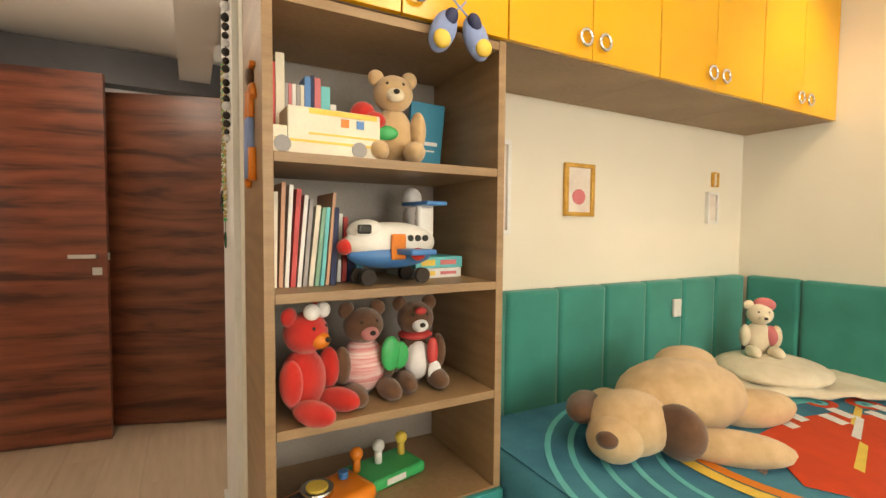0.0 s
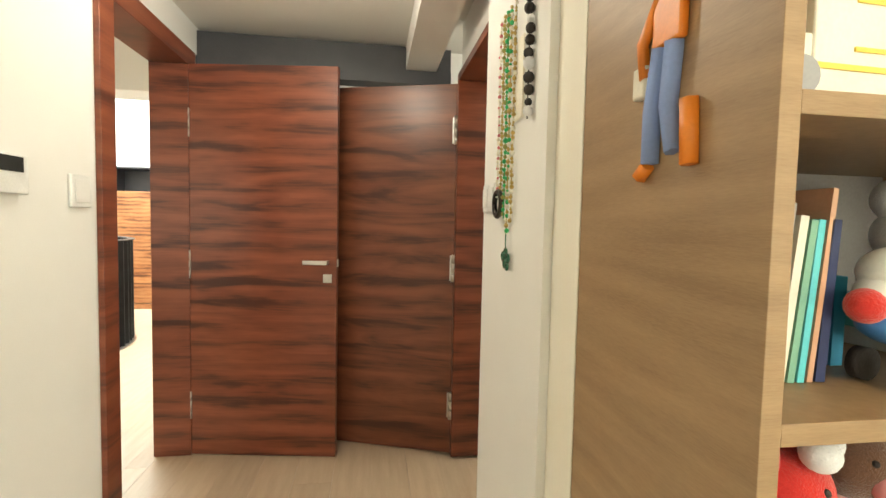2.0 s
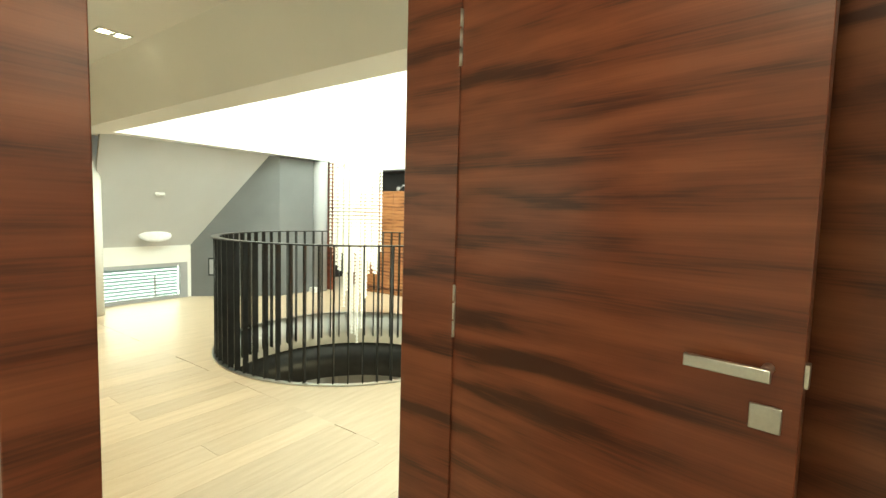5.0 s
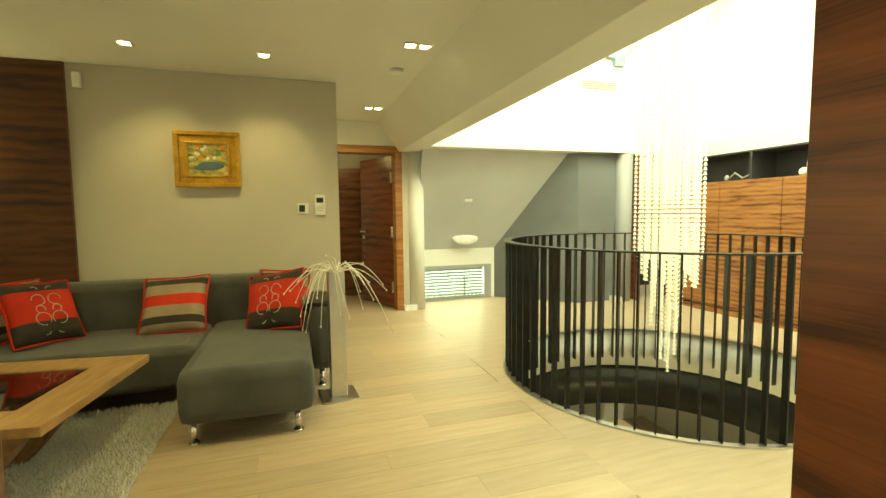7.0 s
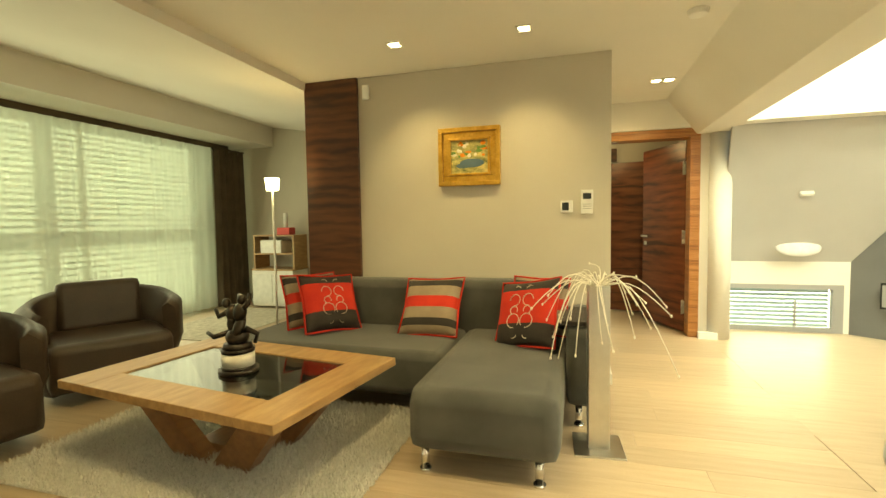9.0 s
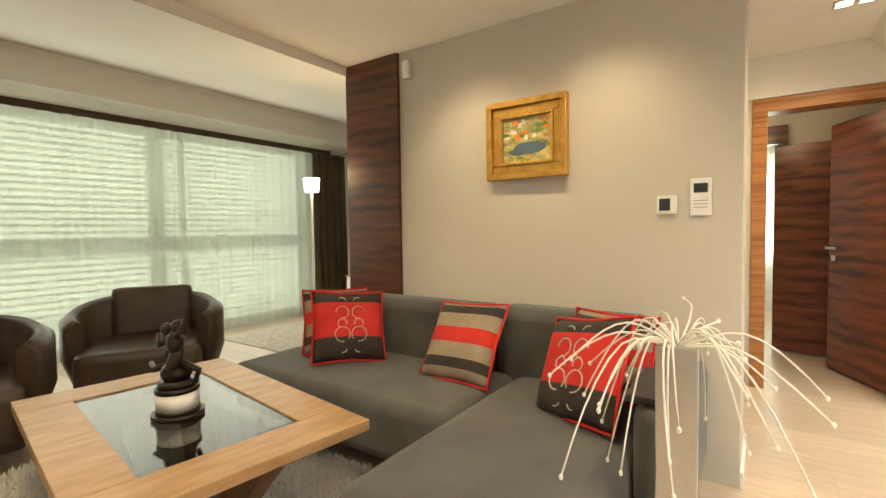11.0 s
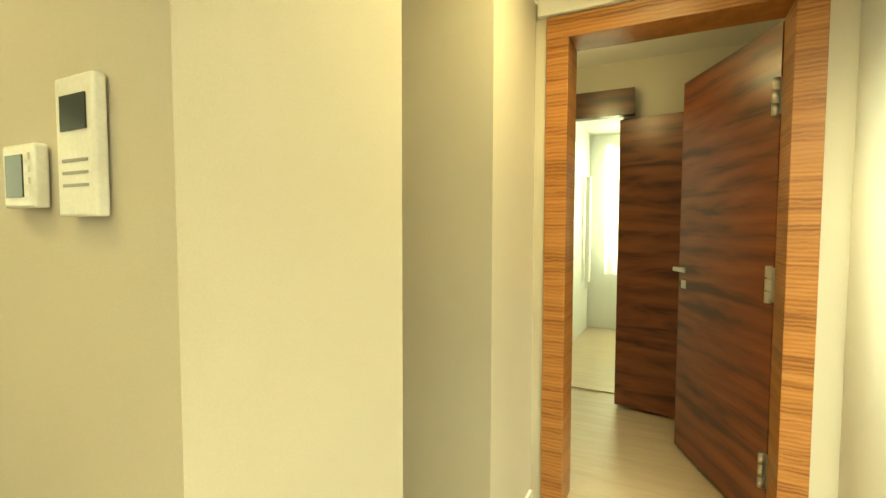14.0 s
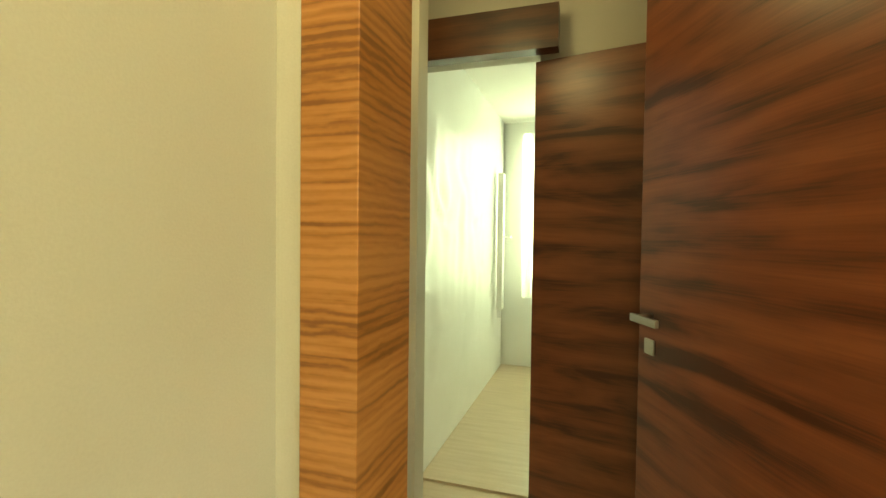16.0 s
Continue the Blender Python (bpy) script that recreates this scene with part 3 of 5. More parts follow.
struct("trim_door_1", B(((HX0 - .02, 2.632, 0), (HX0 - .001, 2.72, 2.10)), ((NX + .001, 2.632, 0), (NX + .02, 2.72, 2.10)), ((HX0 - .001, 2.701, 0), (NX + .001, 2.72, 2.10)), ((HX0 - .02, 3.585, 0), (HX1 + .02, 3.69, 2.10)), ((HX0 - .02, 2.632, 2.101), (HX1 + .02, 3.69, 2.19)), ((HX1 + .021, 2.632, 2.101), (NX + .02, 2.72, 2.19)), bevel=.002), ROSE, "rosewood door frame of the bedroom", "door frame")
door_frame("trim_door_2", .70, .86, 2.53, 3.41, 2.06, .04, ROSE, "rosewood bathroom door frame")
door_frame("trim_door_3", -6.70, -6.53, 3.43, 4.215, 2.09, .095, TRIMW, "honey-toned rosewood door frame", t=.012)
struct("trim_lobby_lintel", B(((-7.90, 2.6, 2.03), (-7.83, 3.60, 2.205))), DARKW, "dark lintel panel in the second lobby", "lintel")

# second lobby and bright room beyond
struct("wall_second_lobby", B(((-7.9, 4.36, 0), (-6.70, 4.46, 2.5)), ((-8.05, 3.52, 0), (-7.95, 4.46, 2.5)), ((-8.05, 2.6, 2.06), (-7.95, 3.52, 2.5)), ((-7.9, 2.55, 0), (-6.70, 2.65, 2.5))), TAUPE, "taupe wall of the second lobby", "wall")
slab("ceiling_second_lobby", (-8.0, 2.6, 2.42), (-6.71, 4.4, 2.5), CEIL, "white second lobby ceiling", "ceiling")
bm = bmesh.new()
rows = []
for i in range(61):
    row = []
    for j in range(101):
        x, z = -8.06 - i * .04, j * .025
        n = noise.noise(Vector((x * 7, 0, z * 4 + 2.2 * noise.noise(Vector((x * 3, 1, z * 3)))))) * .016 if .45 < z < 1.95 and x > -9.6 else 0
        row.append(bm.verts.new((x, 2.90 + n, z)))
    rows.append(row)
for a, b in zip(rows, rows[1:]):
    for j in range(100):
        bm.faces.new((a[j], a[j + 1], b[j + 1], b[j])).smooth = True
struct("wall_relief", bm, WPAINT, "white wall with a rippled relief panel", "wall")
struct("wall_bright_room", B(((-10.6, 2.7, 0), (-10.5, 3.15, 2.5)), ((-10.6, 3.15, 0), (-10.5, 4.4, .75)), ((-10.6, 3.15, 2.2), (-10.5, 4.4, 2.5)), ((-10.6, 4.38, 0), (-8.05, 4.44, 2.5)), ((-10.6, 2.7, 0), (-8.05, 2.80, 2.5))), WHITE, "white wall of the bright room", "wall")
slab("ceiling_bright_room", (-10.6, 2.7, 2.4), (-8.05, 4.4, 2.5), CEIL, "white bright room ceiling", "ceiling")
win3 = tagged(new("window_3"), "bright window with a grey net curtain", "window", kind="structure")
part("pane", B(((-10.57, 3.15, .75), (-10.55, 4.38, 2.2))), GARDEN, win3)
part("window_frame", B(((-10.54, 3.15, .75), (-10.5, 3.21, 2.2)), ((-10.54, 3.7, .75), (-10.5, 3.76, 2.2)), ((-10.54, 3.21, 2.14), (-10.5, 3.7, 2.2)), ((-10.54, 3.21, .75), (-10.5, 3.7, .81))), WPAINT, win3)
radi = thing("towel_radiator", pose(-10.1, 2.93, 0), "tall flat white radiator with chrome bar on the wall", "radiator")
part("body", B(((-.05, 0, .62), (.05, .05, 1.85)), bevel=.006), WPAINT, radi)
part("towel_bar", B(((-.06, .05, 1.27), (.06, .12, 1.285))), CHROME, radi, "chrome towel bar")
part("valve", B(((-.02, .0, .54), (.02, .04, .61))), CHROME, radi, "chrome valve")


def curtain(x0, x1, z0, z1, mats, amp=.03, waves=14, seed=1):
    bm = bmesh.new()
    n = waves * 8
    rows = []
    for i in range(n + 1):
        u = i / n
        off = amp * math.sin(u * waves * math.tau + 1.3 * math.sin(u * 9 + seed)) * (.7 + .3 * math.sin(u * 23 + seed))
        rows.append([bm.verts.new((x0 + (x1 - x0) * u, off * k, z)) for z, k in ((z1, .5), ((z0 + z1) / 2, .9), (z0, 1.15))])
    for a, b in zip(rows, rows[1:]):
        for j in range(2):
            bm.faces.new((a[j], b[j], b[j + 1], a[j + 1])).smooth = True
    return bm


nc = thing("net_curtain", pose(-10.36, 3.6, 0, 0, 0, 90), "grey-white net curtain at the bright window", "curtain")
part("cloth", curtain(-.5, .7, .7, 2.26, NET, .02, 12), NET, nc)

# large sitting-room window, shutters, curtains
w1 = tagged(new("window_1"), "large window with outside louvre shutters", "window", kind="structure")
part("pane", B(((-7.05, -2.70, .06), (-1.6, -2.69, 2.44))), GARDEN, w1)
fr = [((-7.05, -2.64, .06), (-6.97, -2.60, 2.44)), ((-5.0, -2.64, .06), (-4.82, -2.60, 2.44)), ((-3.1, -2.64, .06), (-3.0, -2.60, 2.44)), ((-1.68, -2.64, .06), (-1.6, -2.60, 2.44))]
for a, b in zip(fr, fr[1:]):
    part("window_frame", B(((a[1][0], -2.64, 1.02), (b[0][0], -2.60, 1.20)), a), plain("grey_window_frame", (.22, .22, .21), .5), w1)
slat = mesh("slat", B(((-2.7, -.02, -.004), (2.7, .02, .004))), BLIND)
for k in range(33):
    ob = new("slat", slat)
    ob.parent = w1
    ob.matrix_basis = pose(-4.33, -2.665, .12 + k * .072, 38)
struct("curtain_rail", B(((-7.3, -2.32, 2.43), (-1.2, -2.20, 2.50))), DRAPE, "dark brown curtain rail under the bulkhead", "curtain rail")
for a, b, s in ((-5.05, -1.5, 1), (-6.95, -5.0, 3)):
    c = thing("net_curtain", pose(0, -2.22, 0), "white sheer net curtain in front of the shutters", "curtain", "net curtains")
    part("cloth", curtain(a, b, .02, 2.43, NET, .035, int((b - a) * 7), s), NET, c)
c = thing("drape", pose(0, -2.12, 0), "brown drape gathered beside the window", "curtain")
part("cloth", curtain(-7.5, -6.9, .02, 2.40, DRAPE, .05, 6, 2), DRAPE, c)
part("heading", curtain(-7.5, -6.9, 2.401, 2.43, DRAPE, .06, 12, 2), DRAPE, c, "gathered brown heading tape")
w2 = tagged(new("window_2"), "low floor window with grey shutters", "window", kind="structure")
part("pane", B(((-7.09, 4.70, .0), (-7.08, 5.80, .52))), PANE, w2)
part("window_frame", B(((-7.06, 4.70, 0), (-7.0, 4.74, .52)), ((-7.06, 5.70, 0), (-7.0, 5.80, .52)), ((-7.04, 5.36, .02), (-7.015, 5.38, .34)), ((-7.06, 4.74, 0), (-7.0, 5.70, .05)), ((-7.06, 4.74, .47), (-7.0, 5.70, .52))), GREYW, w2)
slat2 = mesh("slat", B(((-.02, -.47, -.003), (.02, .47, .003))), plain("blue_grey_slat", (.25, .32, .33), .5))
for k in range(9):
    ob = new("slat", slat2)
    ob.parent = w2
    ob.matrix_basis = pose(-7.065, 5.22, .07 + k * .047, 0, 48)
lamp("low_window_glow", "AREA", look((-6.95, 5.16, .4), (-5, 5.16, .3)), 3, DAY, size=.9, size_y=.5)

# third doorway beyond the rail, with what shows in it
door_frame("trim_door_5", -6.2, -6.02, 7.72, 8.33, 2.06, .06, ROSE, "rosewood frame of the doorway beyond the rail")
slab("wall_beyond", (-8.2, 7.2, 0), (-8.1, 9.2, 2.6), TAUPE, "taupe wall seen through the far doorway")
w4 = tagged(new("window_4"), "bright window in the far room", "window", kind="structure")
part("pane", B(((-8.09, 8.55, .95), (-8.08, 9.1, 2.0))), PANE, w4)
c = thing("drape", pose(-7.95, 8.38, 0, 0, 0, 90), "grey-brown curtain at the far room window", "curtain")
part("cloth", curtain(-.15, .15, .003, 2.2, DRAPE, .03, 5), DRAPE, c)
cb = thing("low_cabinet", pose(-7.3, 8.4, 0), "low dark cabinet in the far room", "cabinet")
part("body", B(((-.3, -.5, 0), (.2, .5, .72)), bevel=.01), BLACKF, cb)
part("top", B(((-.32, -.52, .721), (.22, .52, .75)), bevel=.005), GREYW, cb)

# long wooden cabinet with an open dark niche
cab = thing("wall_cabinet", pose(-5.72, 8.0, 0), "long zebrano wall cabinet with a dark open niche on top", "cabinet")
CW = 4.7
part("body", B(((0, .0, .08), (CW, .6, 1.66)), ((0, .4, 1.66), (CW, .6, 1.99)), ((.0, .0, 0), (CW, .6, .07)), bevel=.004), CABW, cab)
for k in range(6):
    part("panel", B(((.01 + k * .78, -.012, .10 + .0), (.01 + k * .78 + .77, -.001, 1.645)), bevel=.002), CABW, cab)
part("top", B(((0, 0, 1.98), (CW, .398, 1.999))), CHARC, cab)
for k in range(5):
    part("divider", B(((k * 1.16, .0, 1.661), (k * 1.16 + .03, .379, 1.979))), CHARC, cab)
part("niche_back", B(((0, .38, 1.661), (CW, .396, 1.979))), CHARC, cab)
bm = bmesh.new()
blob(bm, (0, 0, .12), (.07, .05, .10)), blob(bm, (.10, 0, .06), (.06, .05, .055)), blob(bm, (-.1, 0, .05), (.05, .04, .045))
single("ornament", bm, CERAM, pose(-3.95, 8.15, 1.661), "small white and glass ornament in the niche", "ornament")
bm = bmesh.new()
tube(bm, [(-.15, 0, .02), (-.05, 0, .10), (.05, 0, .03), (.16, 0, .07)], .012), blob(bm, (-.16, 0, .04), (.03, .03, .04))
single("ornament", bm, GREYW, pose(-4.79, 8.12, 1.661), "small grey sculpted ornament in the niche", "ornament")

single("cup", cyl(bmesh.new(), (0, 0, 0), .035, .09, seg=20, r2=.042), CERAM, pose(-3.77, 8.14, 1.661), "small white cup standing in the dark niche", "cup")

# ---- hall things ----
struct("wood_wall_panel", B(((-5.30, .785, 0), (-4.80, 1.29, 2.487))), DARKW, "dark rosewood panel at the end of the sofa wall", "wall panel")


def downlight(x, y, z, n=1):
    t = thing("downlight", pose(x, y, z), "square recessed downlight with lit lamp" if n == 1 else "twin recessed downlight, lamps lit", "downlight", "ceiling downlights")
    for k in range(n):
        o = (k - (n - 1) / 2) * .105
        bm = bmesh.new()
        for a, b in (((-.05, -.05), (.05, -.04)), ((-.05, .04), (.05, .05)), ((-.05, -.04), (-.04, .04)), ((.04, -.04), (.05, .04))):
            bx(bm, (a[0], a[1] + o, -.008), (b[0], b[1] + o, -.001))
        part("rim", bm, STEEL, t)
        bm = bmesh.new()
        cyl(bm, (0, o, -.006), .034, .004, seg=20)
        part("bulb", bm, DOWN, t)


for x, y, n in ((-4.23, 1.87, 1), (-4.24, 2.76, 1), (-3.74, 3.81, 2), (-5.75, 3.82, 2)):
    downlight(x, y, 2.489, n)
lamp("downlight_beam", "SPOT", look((-4.23, 1.87, 2.46), (-4.75, 2.0, 1.2)), 26, WARM, angle=95)
lamp("downlight_beam", "SPOT", look((-4.24, 2.76, 2.46), (-4.75, 2.7, 1.2)), 26, WARM, angle=95)
lamp("downlight_beam", "SPOT", look((-3.74, 3.81, 2.46), (-3.9, 3.4, 0)), 40, WARM, angle=100)
lamp("downlight_beam", "SPOT", look((-5.75, 3.82, 2.46), (-5.95, 3.2, .6)), 60, WARM, angle=140)
# two unseen downlights added as front fill for sofa, table and rug
for y in (1.3, 2.7):
    downlight(-2.5, y, 2.489, 1)
    lamp("downlight_beam", "SPOT", look((-2.5, y, 2.46), (-3.1, y - .1, 0)), 55, WARM, angle=125)
bm = bmesh.new()
cyl(bm, (0, 0, -.03), .05, .03, seg=24, r2=.06)
single("smoke_detector", bm, PLASTIC, pose(-4.315, 3.78, 2.489), "round white smoke detector on the ceiling", "smoke detector")
single("motion_sensor", B(((0, -.03, -.06), (.035, .03, .06)), bevel=.012), PLASTIC, pose(-4.829, 1.37, 2.36), "small white sensor high on the taupe wall", "sensor")
single("ceiling_vent", B(((-.16, -.1, -.012), (.16, .1, 0)), bevel=.004), CEIL, pose(-5.3, -.1, 2.635, 9), "flat white loudspeaker grille in the ceiling", "vent")

# painting
pt = thing("painting", pose(-4.828, 2.262, 1.772), "landscape oil painting in a wide gilt frame on the wall", "painting")
for (w0, w1, d0, d1, mi) in ((.25, .215, .045, .055, GOLD), (.214, .17, .02, .032, GOLD), (.169, .15, .035, .040, GOLD)):
    h0, h1 = w0 - .02, w1 - .02
    part("frame", B(((.001, -w0, -h0), (d1, w0, -h1)), ((.001, -w0, h1), (d1, w0, h0)), ((.001, -w0, -h1), (d1, -w1, h1)), ((.001, w1, -h1), (d1, w0, h1)), bevel=.004), mi, pt, "gilt moulding")
CANVAS = surf("painted_canvas", (.06, .10, .03), (.75, .62, .25), .5, 0, 14, .4, 90, (1, 1, 2.4))
part("canvas", B(((.002, -.15, -.13), (.018, .15, .13))), CANVAS, pt, "loose green and ochre landscape")
bm = bmesh.new()
for y, z, ry, rz in ((.02, -.05, .10, .035), (-.05, -.07, .06, .02)):
    blob(bm, (.019, y, z), (.0015, ry, rz))
part("painted_pond", bm, plain("pond_blue", (.08, .14, .18), .4), pt)
LEAFG = plain("leaf_green", (.12, .25, .05))
for k in range(24):
    bm = bmesh.new()
    blob(bm, (.019, -.14 + rnd.random() * .28, .0 + rnd.random() * .11), (.0012, .012 + rnd.random() * .014, .008 + rnd.random() * .01), 0, seg=8)
    part("brush_stroke", bm, (ORANGE, LEAFG, CARD)[k % 3], pt)

# wall controls
th = thing("intercom", pose(-4.828, 3.160, 1.390), "white wall control with a dark display", "wall control")
part("body", B(((.001, -.045, -.09), (.018, .045, .09)), bevel=.004), PLASTIC, th)
part("display", B(((.0181, -.03, .02), (.020, .03, .065))), DKPL, th, "dark display")
for k in range(3):
    part("label_line", B(((.0181, -.03, -.02 - k * .016), (.0192, .03, -.016 - k * .016))), GREYW, th)
th = thing("thermostat", pose(-4.828, 3.012, 1.358), "square white thermostat with grey display", "thermostat")
part("body", B(((.001, -.045, -.045), (.02, .045, .045)), bevel=.004), PLASTIC, th)
part("display", B(((.0201, -.034, -.03), (.022, .016, .03))), DKPL, th)
for k in range(4):
    part("button", B(((.0201, .024, -.03 + k * .017), (.023, .036, -.02 + k * .017))), WPAINT, th)

# sofa
so = thing("corner_sofa", pose(0, 0, 0), "charcoal fabric corner sofa with chaise on steel legs", "sofa")
part("seat_base", B(((-4.66, .64, .13), (-3.90, 2.27, .43)), bevel=.06), SOFAF, so)
part("chaise", B(((-4.66, 2.28, .13), (-3.25, 3.02, .44)), bevel=.075), SOFAF, so, "charcoal chaise seat")
part("backrest", B(((-4.82, .90, .16), (-4.60, 2.14, .80)), bevel=.07), SOFAF, so)
part("backrest", B(((-4.82, 2.15, .16), (-4.60, 2.98, .81)), bevel=.07), SOFAF, so)
part("armrest", B(((-4.82, 3.025, .13), (-3.98, 3.20, .62)), bevel=.06), SOFAF, so)
part("arm_shelf", B(((-4.50, 3.0, .625), (-4.0, 3.19, .65)), bevel=.004), BLACKF, so, "black slatted arm tray")
for x, y in ((-3.34, 2.35), (-3.33, 2.92), (-4.03, .72), (-4.6, .72), (-4.55, 2.9), (-4.05, 3.1)):
    bm = bmesh.new()
    cyl(bm, (x, y, .0), .030, .012, seg=20), cyl(bm, (x, y, .012), .021, .12, seg=20)
    part("leg", bm, CHROME, so, "chrome leg")


def cushion(m, w, kind, label):
    t = thing("cushion", m, label, "cushion", "sofa cushions")
    bm = bmesh.new()
    n, rows = 16, []
    for s in (1, -1):
        grid = []
        for i in range(n + 1):
            row = []
            for j in range(n + 1):
                u, v = i / n * 2 - 1, j / n * 2 - 1
                p = .075 * ((1 - u ** 4) * (1 - v ** 4)) ** .6
                pinch = 1 - .07 * (1 - abs(u) ** 3) * abs(v) - .0
                pinch2 = 1 - .07 * (1 - abs(v) ** 3) * abs(u)
                row.append(bm.verts.new((u * w * pinch2, -s * p, v * w * pinch)))
            grid.append(row)
        for i in range(n):
            for j in range(n):
                f = bm.faces.new((grid[i][j], grid[i + 1][j], grid[i + 1][j + 1], grid[i][j + 1]))
                f.smooth = True
                band = (j * 10) // n
                f.material_index = ({0: 2, 1: 1, 2: 2, 3: 2, 4: 0, 5: 0, 6: 2, 7: 2, 8: 1, 9: 2}[min(9, band)] if kind == "stripe" else (0 if 3 <= band <= 7 else 1))
    bmesh.ops.remove_doubles(bm, verts=bm.verts, dist=.0005)
    bmesh.ops.recalc_face_normals(bm, faces=bm.faces)
    part("cover", bm, [REDF, BLACKF, BEIGEF], t)
    bm = bmesh.new()
    e = [(-1, -1), (0, -.93), (1, -1), (.93, 0), (1, 1), (0, .93), (-1, 1), (-.93, 0), (-1, -1)]
    tube(bm, [(x * w, 0, z * w) for x, z in e], .008)
    part("piping", bm, REDF, t, "red piped edge")
    if kind == "scroll":
        for sx in (1, -1):
            for cz, r, k0, k1 in ((.30, .17, 0, 300), (-.30, .2, -100, 230), (.62, .12, 60, 360), (-.66, .12, 0, 290), (0, .12, -60, 220)):
                bm = bmesh.new()
                tube(bm, [(sx * w * (.22 + r * math.cos(radians(a))), -.079 + .05 * max(abs(cz), .3) ** 2.2, w * (cz + r * math.sin(radians(a)))) for a in range(k0, k1, 20)], .0032, seg=5)
                part("embroidery", bm, SILVERF, t, "silver scroll embroidery")


cushion(pose(-4.43, 1.03, .645, -24, 0, 140), .22, "stripe", "striped red, taupe and black cushion with red piping")
cushion(pose(-4.33, 1.25, .645, -26, 4, 146), .23, "scroll", "red and black cushion with silver scrolls")
cushion(pose(-4.44, 2.04, .625, -32, -3, 84), .235, "stripe", "striped red, taupe and black cushion on the sofa")
cushion(pose(-4.24, 2.77, .64, -26, -10, 62), .235, "scroll", "red and black cushion with silver scrolls on the chaise")
cushion(pose(-4.44, 2.84, .66, -14, 0, 78), .20, "stripe", "striped red cushion behind the scroll cushion")

# table
tb = thing("coffee_table", pose(-3.275, 1.27, 0, 0, 0, -7.5), "square timber coffee table with inset glass on crossed legs", "table")
TW, TI, TZ = (.49, .735), (.29, .52), .462
for a, b in (((-TW[0], -TW[1]), (TW[0], -TI[1])), ((-TW[0], TI[1]), (TW[0], TW[1])), ((-TW[0], -TI[1]), (-TI[0], TI[1])), ((TI[0], -TI[1]), (TW[0], TI[1]))):
    part("tabletop", B(((a[0], a[1], TZ - .045), (b[0], b[1], TZ)), bevel=.004), BEECH, tb)
part("glass", B(((-TI[0] + .002, -TI[1] + .002, TZ - .020), (TI[0] - .002, TI[1] - .002, TZ - .008))), TINT, tb, "smoked glass inset")
for s in (1, -1):
    for q in (1, -1):
        bm = bmesh.new()
        v = [(s * .26, q * .60, TZ - .046), (s * .26, q * .40, TZ - .046), (s * .20, q * .02, .012), (s * .20, q * .26, .012)]
        lo, hi = [bm.verts.new(p) for p in v], [bm.verts.new((p[0] - s * .09, p[1], p[2])) for p in v]
        bm.faces.new(lo), bm.faces.new(hi[::-1])
        for i in range(4):
            bm.faces.new((lo[i], hi[i], hi[(i + 1) % 4], lo[(i + 1) % 4]))
        bmesh.ops.recalc_face_normals(bm, faces=bm.faces)
        part("leg", bm, BEECH2, tb)
part("foot_block", B(((-.11, -.2, .012), (.11, .2, .07)), bevel=.004), BEECH2, tb)

# bronze figure group on the table, one plain mesh
bm = bmesh.new()
cyl(bm, (0, 0, 0), .105, .02, 0, 28), cyl(bm, (0, 0, .02), .088, .015, 0, 28)
cyl(bm, (0, 0, .035), .085, .075, 1, 28)
cyl(bm, (0, 0, .11), .088, .02, 0, 28), cyl(bm, (0, 0, .13), .08, .03, 0, 28, .07)
for c, r, rx, ry in (((0, 0, .19), (.065, .06, .05), 0, 0), ((.0, -.02, .24), (.03, .035, .06), 10, 20), ((.02, .03, .25), (.03, .03, .07), -15, -15), ((-.01, -.03, .31), (.036, .04, .06), 15, 0), ((.02, .04, .33), (.034, .036, .055), -10, 0), ((.01, -.055, .375), (.024, .024, .028), 0, 0), ((.015, .05, .40), (.024, .024, .028), 0, 0)):
    blob(bm, c, r, 0, 0, ry, rx)
for a, b, c in (((0, -.05, .33), (.02, -.10, .30), (.01, -.13, .34)), ((.02, .06, .35), (.03, .10, .38), (.0, .09, .43)), ((0, -.03, .22), (.04, -.12, .19), (.03, -.17, .21)), ((.0, .05, .24), (-.05, .09, .20), (-.04, .08, .15)), ((-.01, 0, .34), (-.04, .02, .38), (-.02, .0, .42))):
    tube(bm, [a, b, c], .017, 0, 8, .011)
single("bronze_sculpture", bm, [BRONZE, MARBLE], pose(-3.26, 1.30, TZ - .0075), "dark bronze figure group on a white marble drum base", "sculpture")

# shag rug
bm = B(((-3.98, .20, .0005), (-2.68, 2.14, .012)))
tagged(single("rug", bm, SHAG, Matrix(), "grey and white shag rug under the coffee table", "rug"))
rs = np.random.RandomState(3)
n = 30000
p = np.stack([rs.uniform(-3.99, -2.67, n), rs.uniform(.19, 2.16, n)], 1)
a, hgt, wid = rs.uniform(0, 6.283, n), rs.uniform(.02, .042, n), .004
d = np.stack([np.cos(a), np.sin(a)], 1)
lean = rs.normal(0, .012, (n, 2))
v = np.zeros((n, 3, 3))
v[:, 0, :2], v[:, 1, :2], v[:, 2, :2] = p - d * wid, p + d * wid, p + lean
v[:, :2, 2], v[:, 2, 2] = .012, .012 + hgt
me = bpy.data.meshes.new("rug_pile")
me.from_pydata(v.reshape(-1, 3).tolist(), [], np.arange(n * 3).reshape(-1, 3).tolist())
me.materials.append(SHAG)
tagged(new("rug_pile", me), "thick grey and white shag pile of the rug", "rug", kind="stuff")

# armchairs


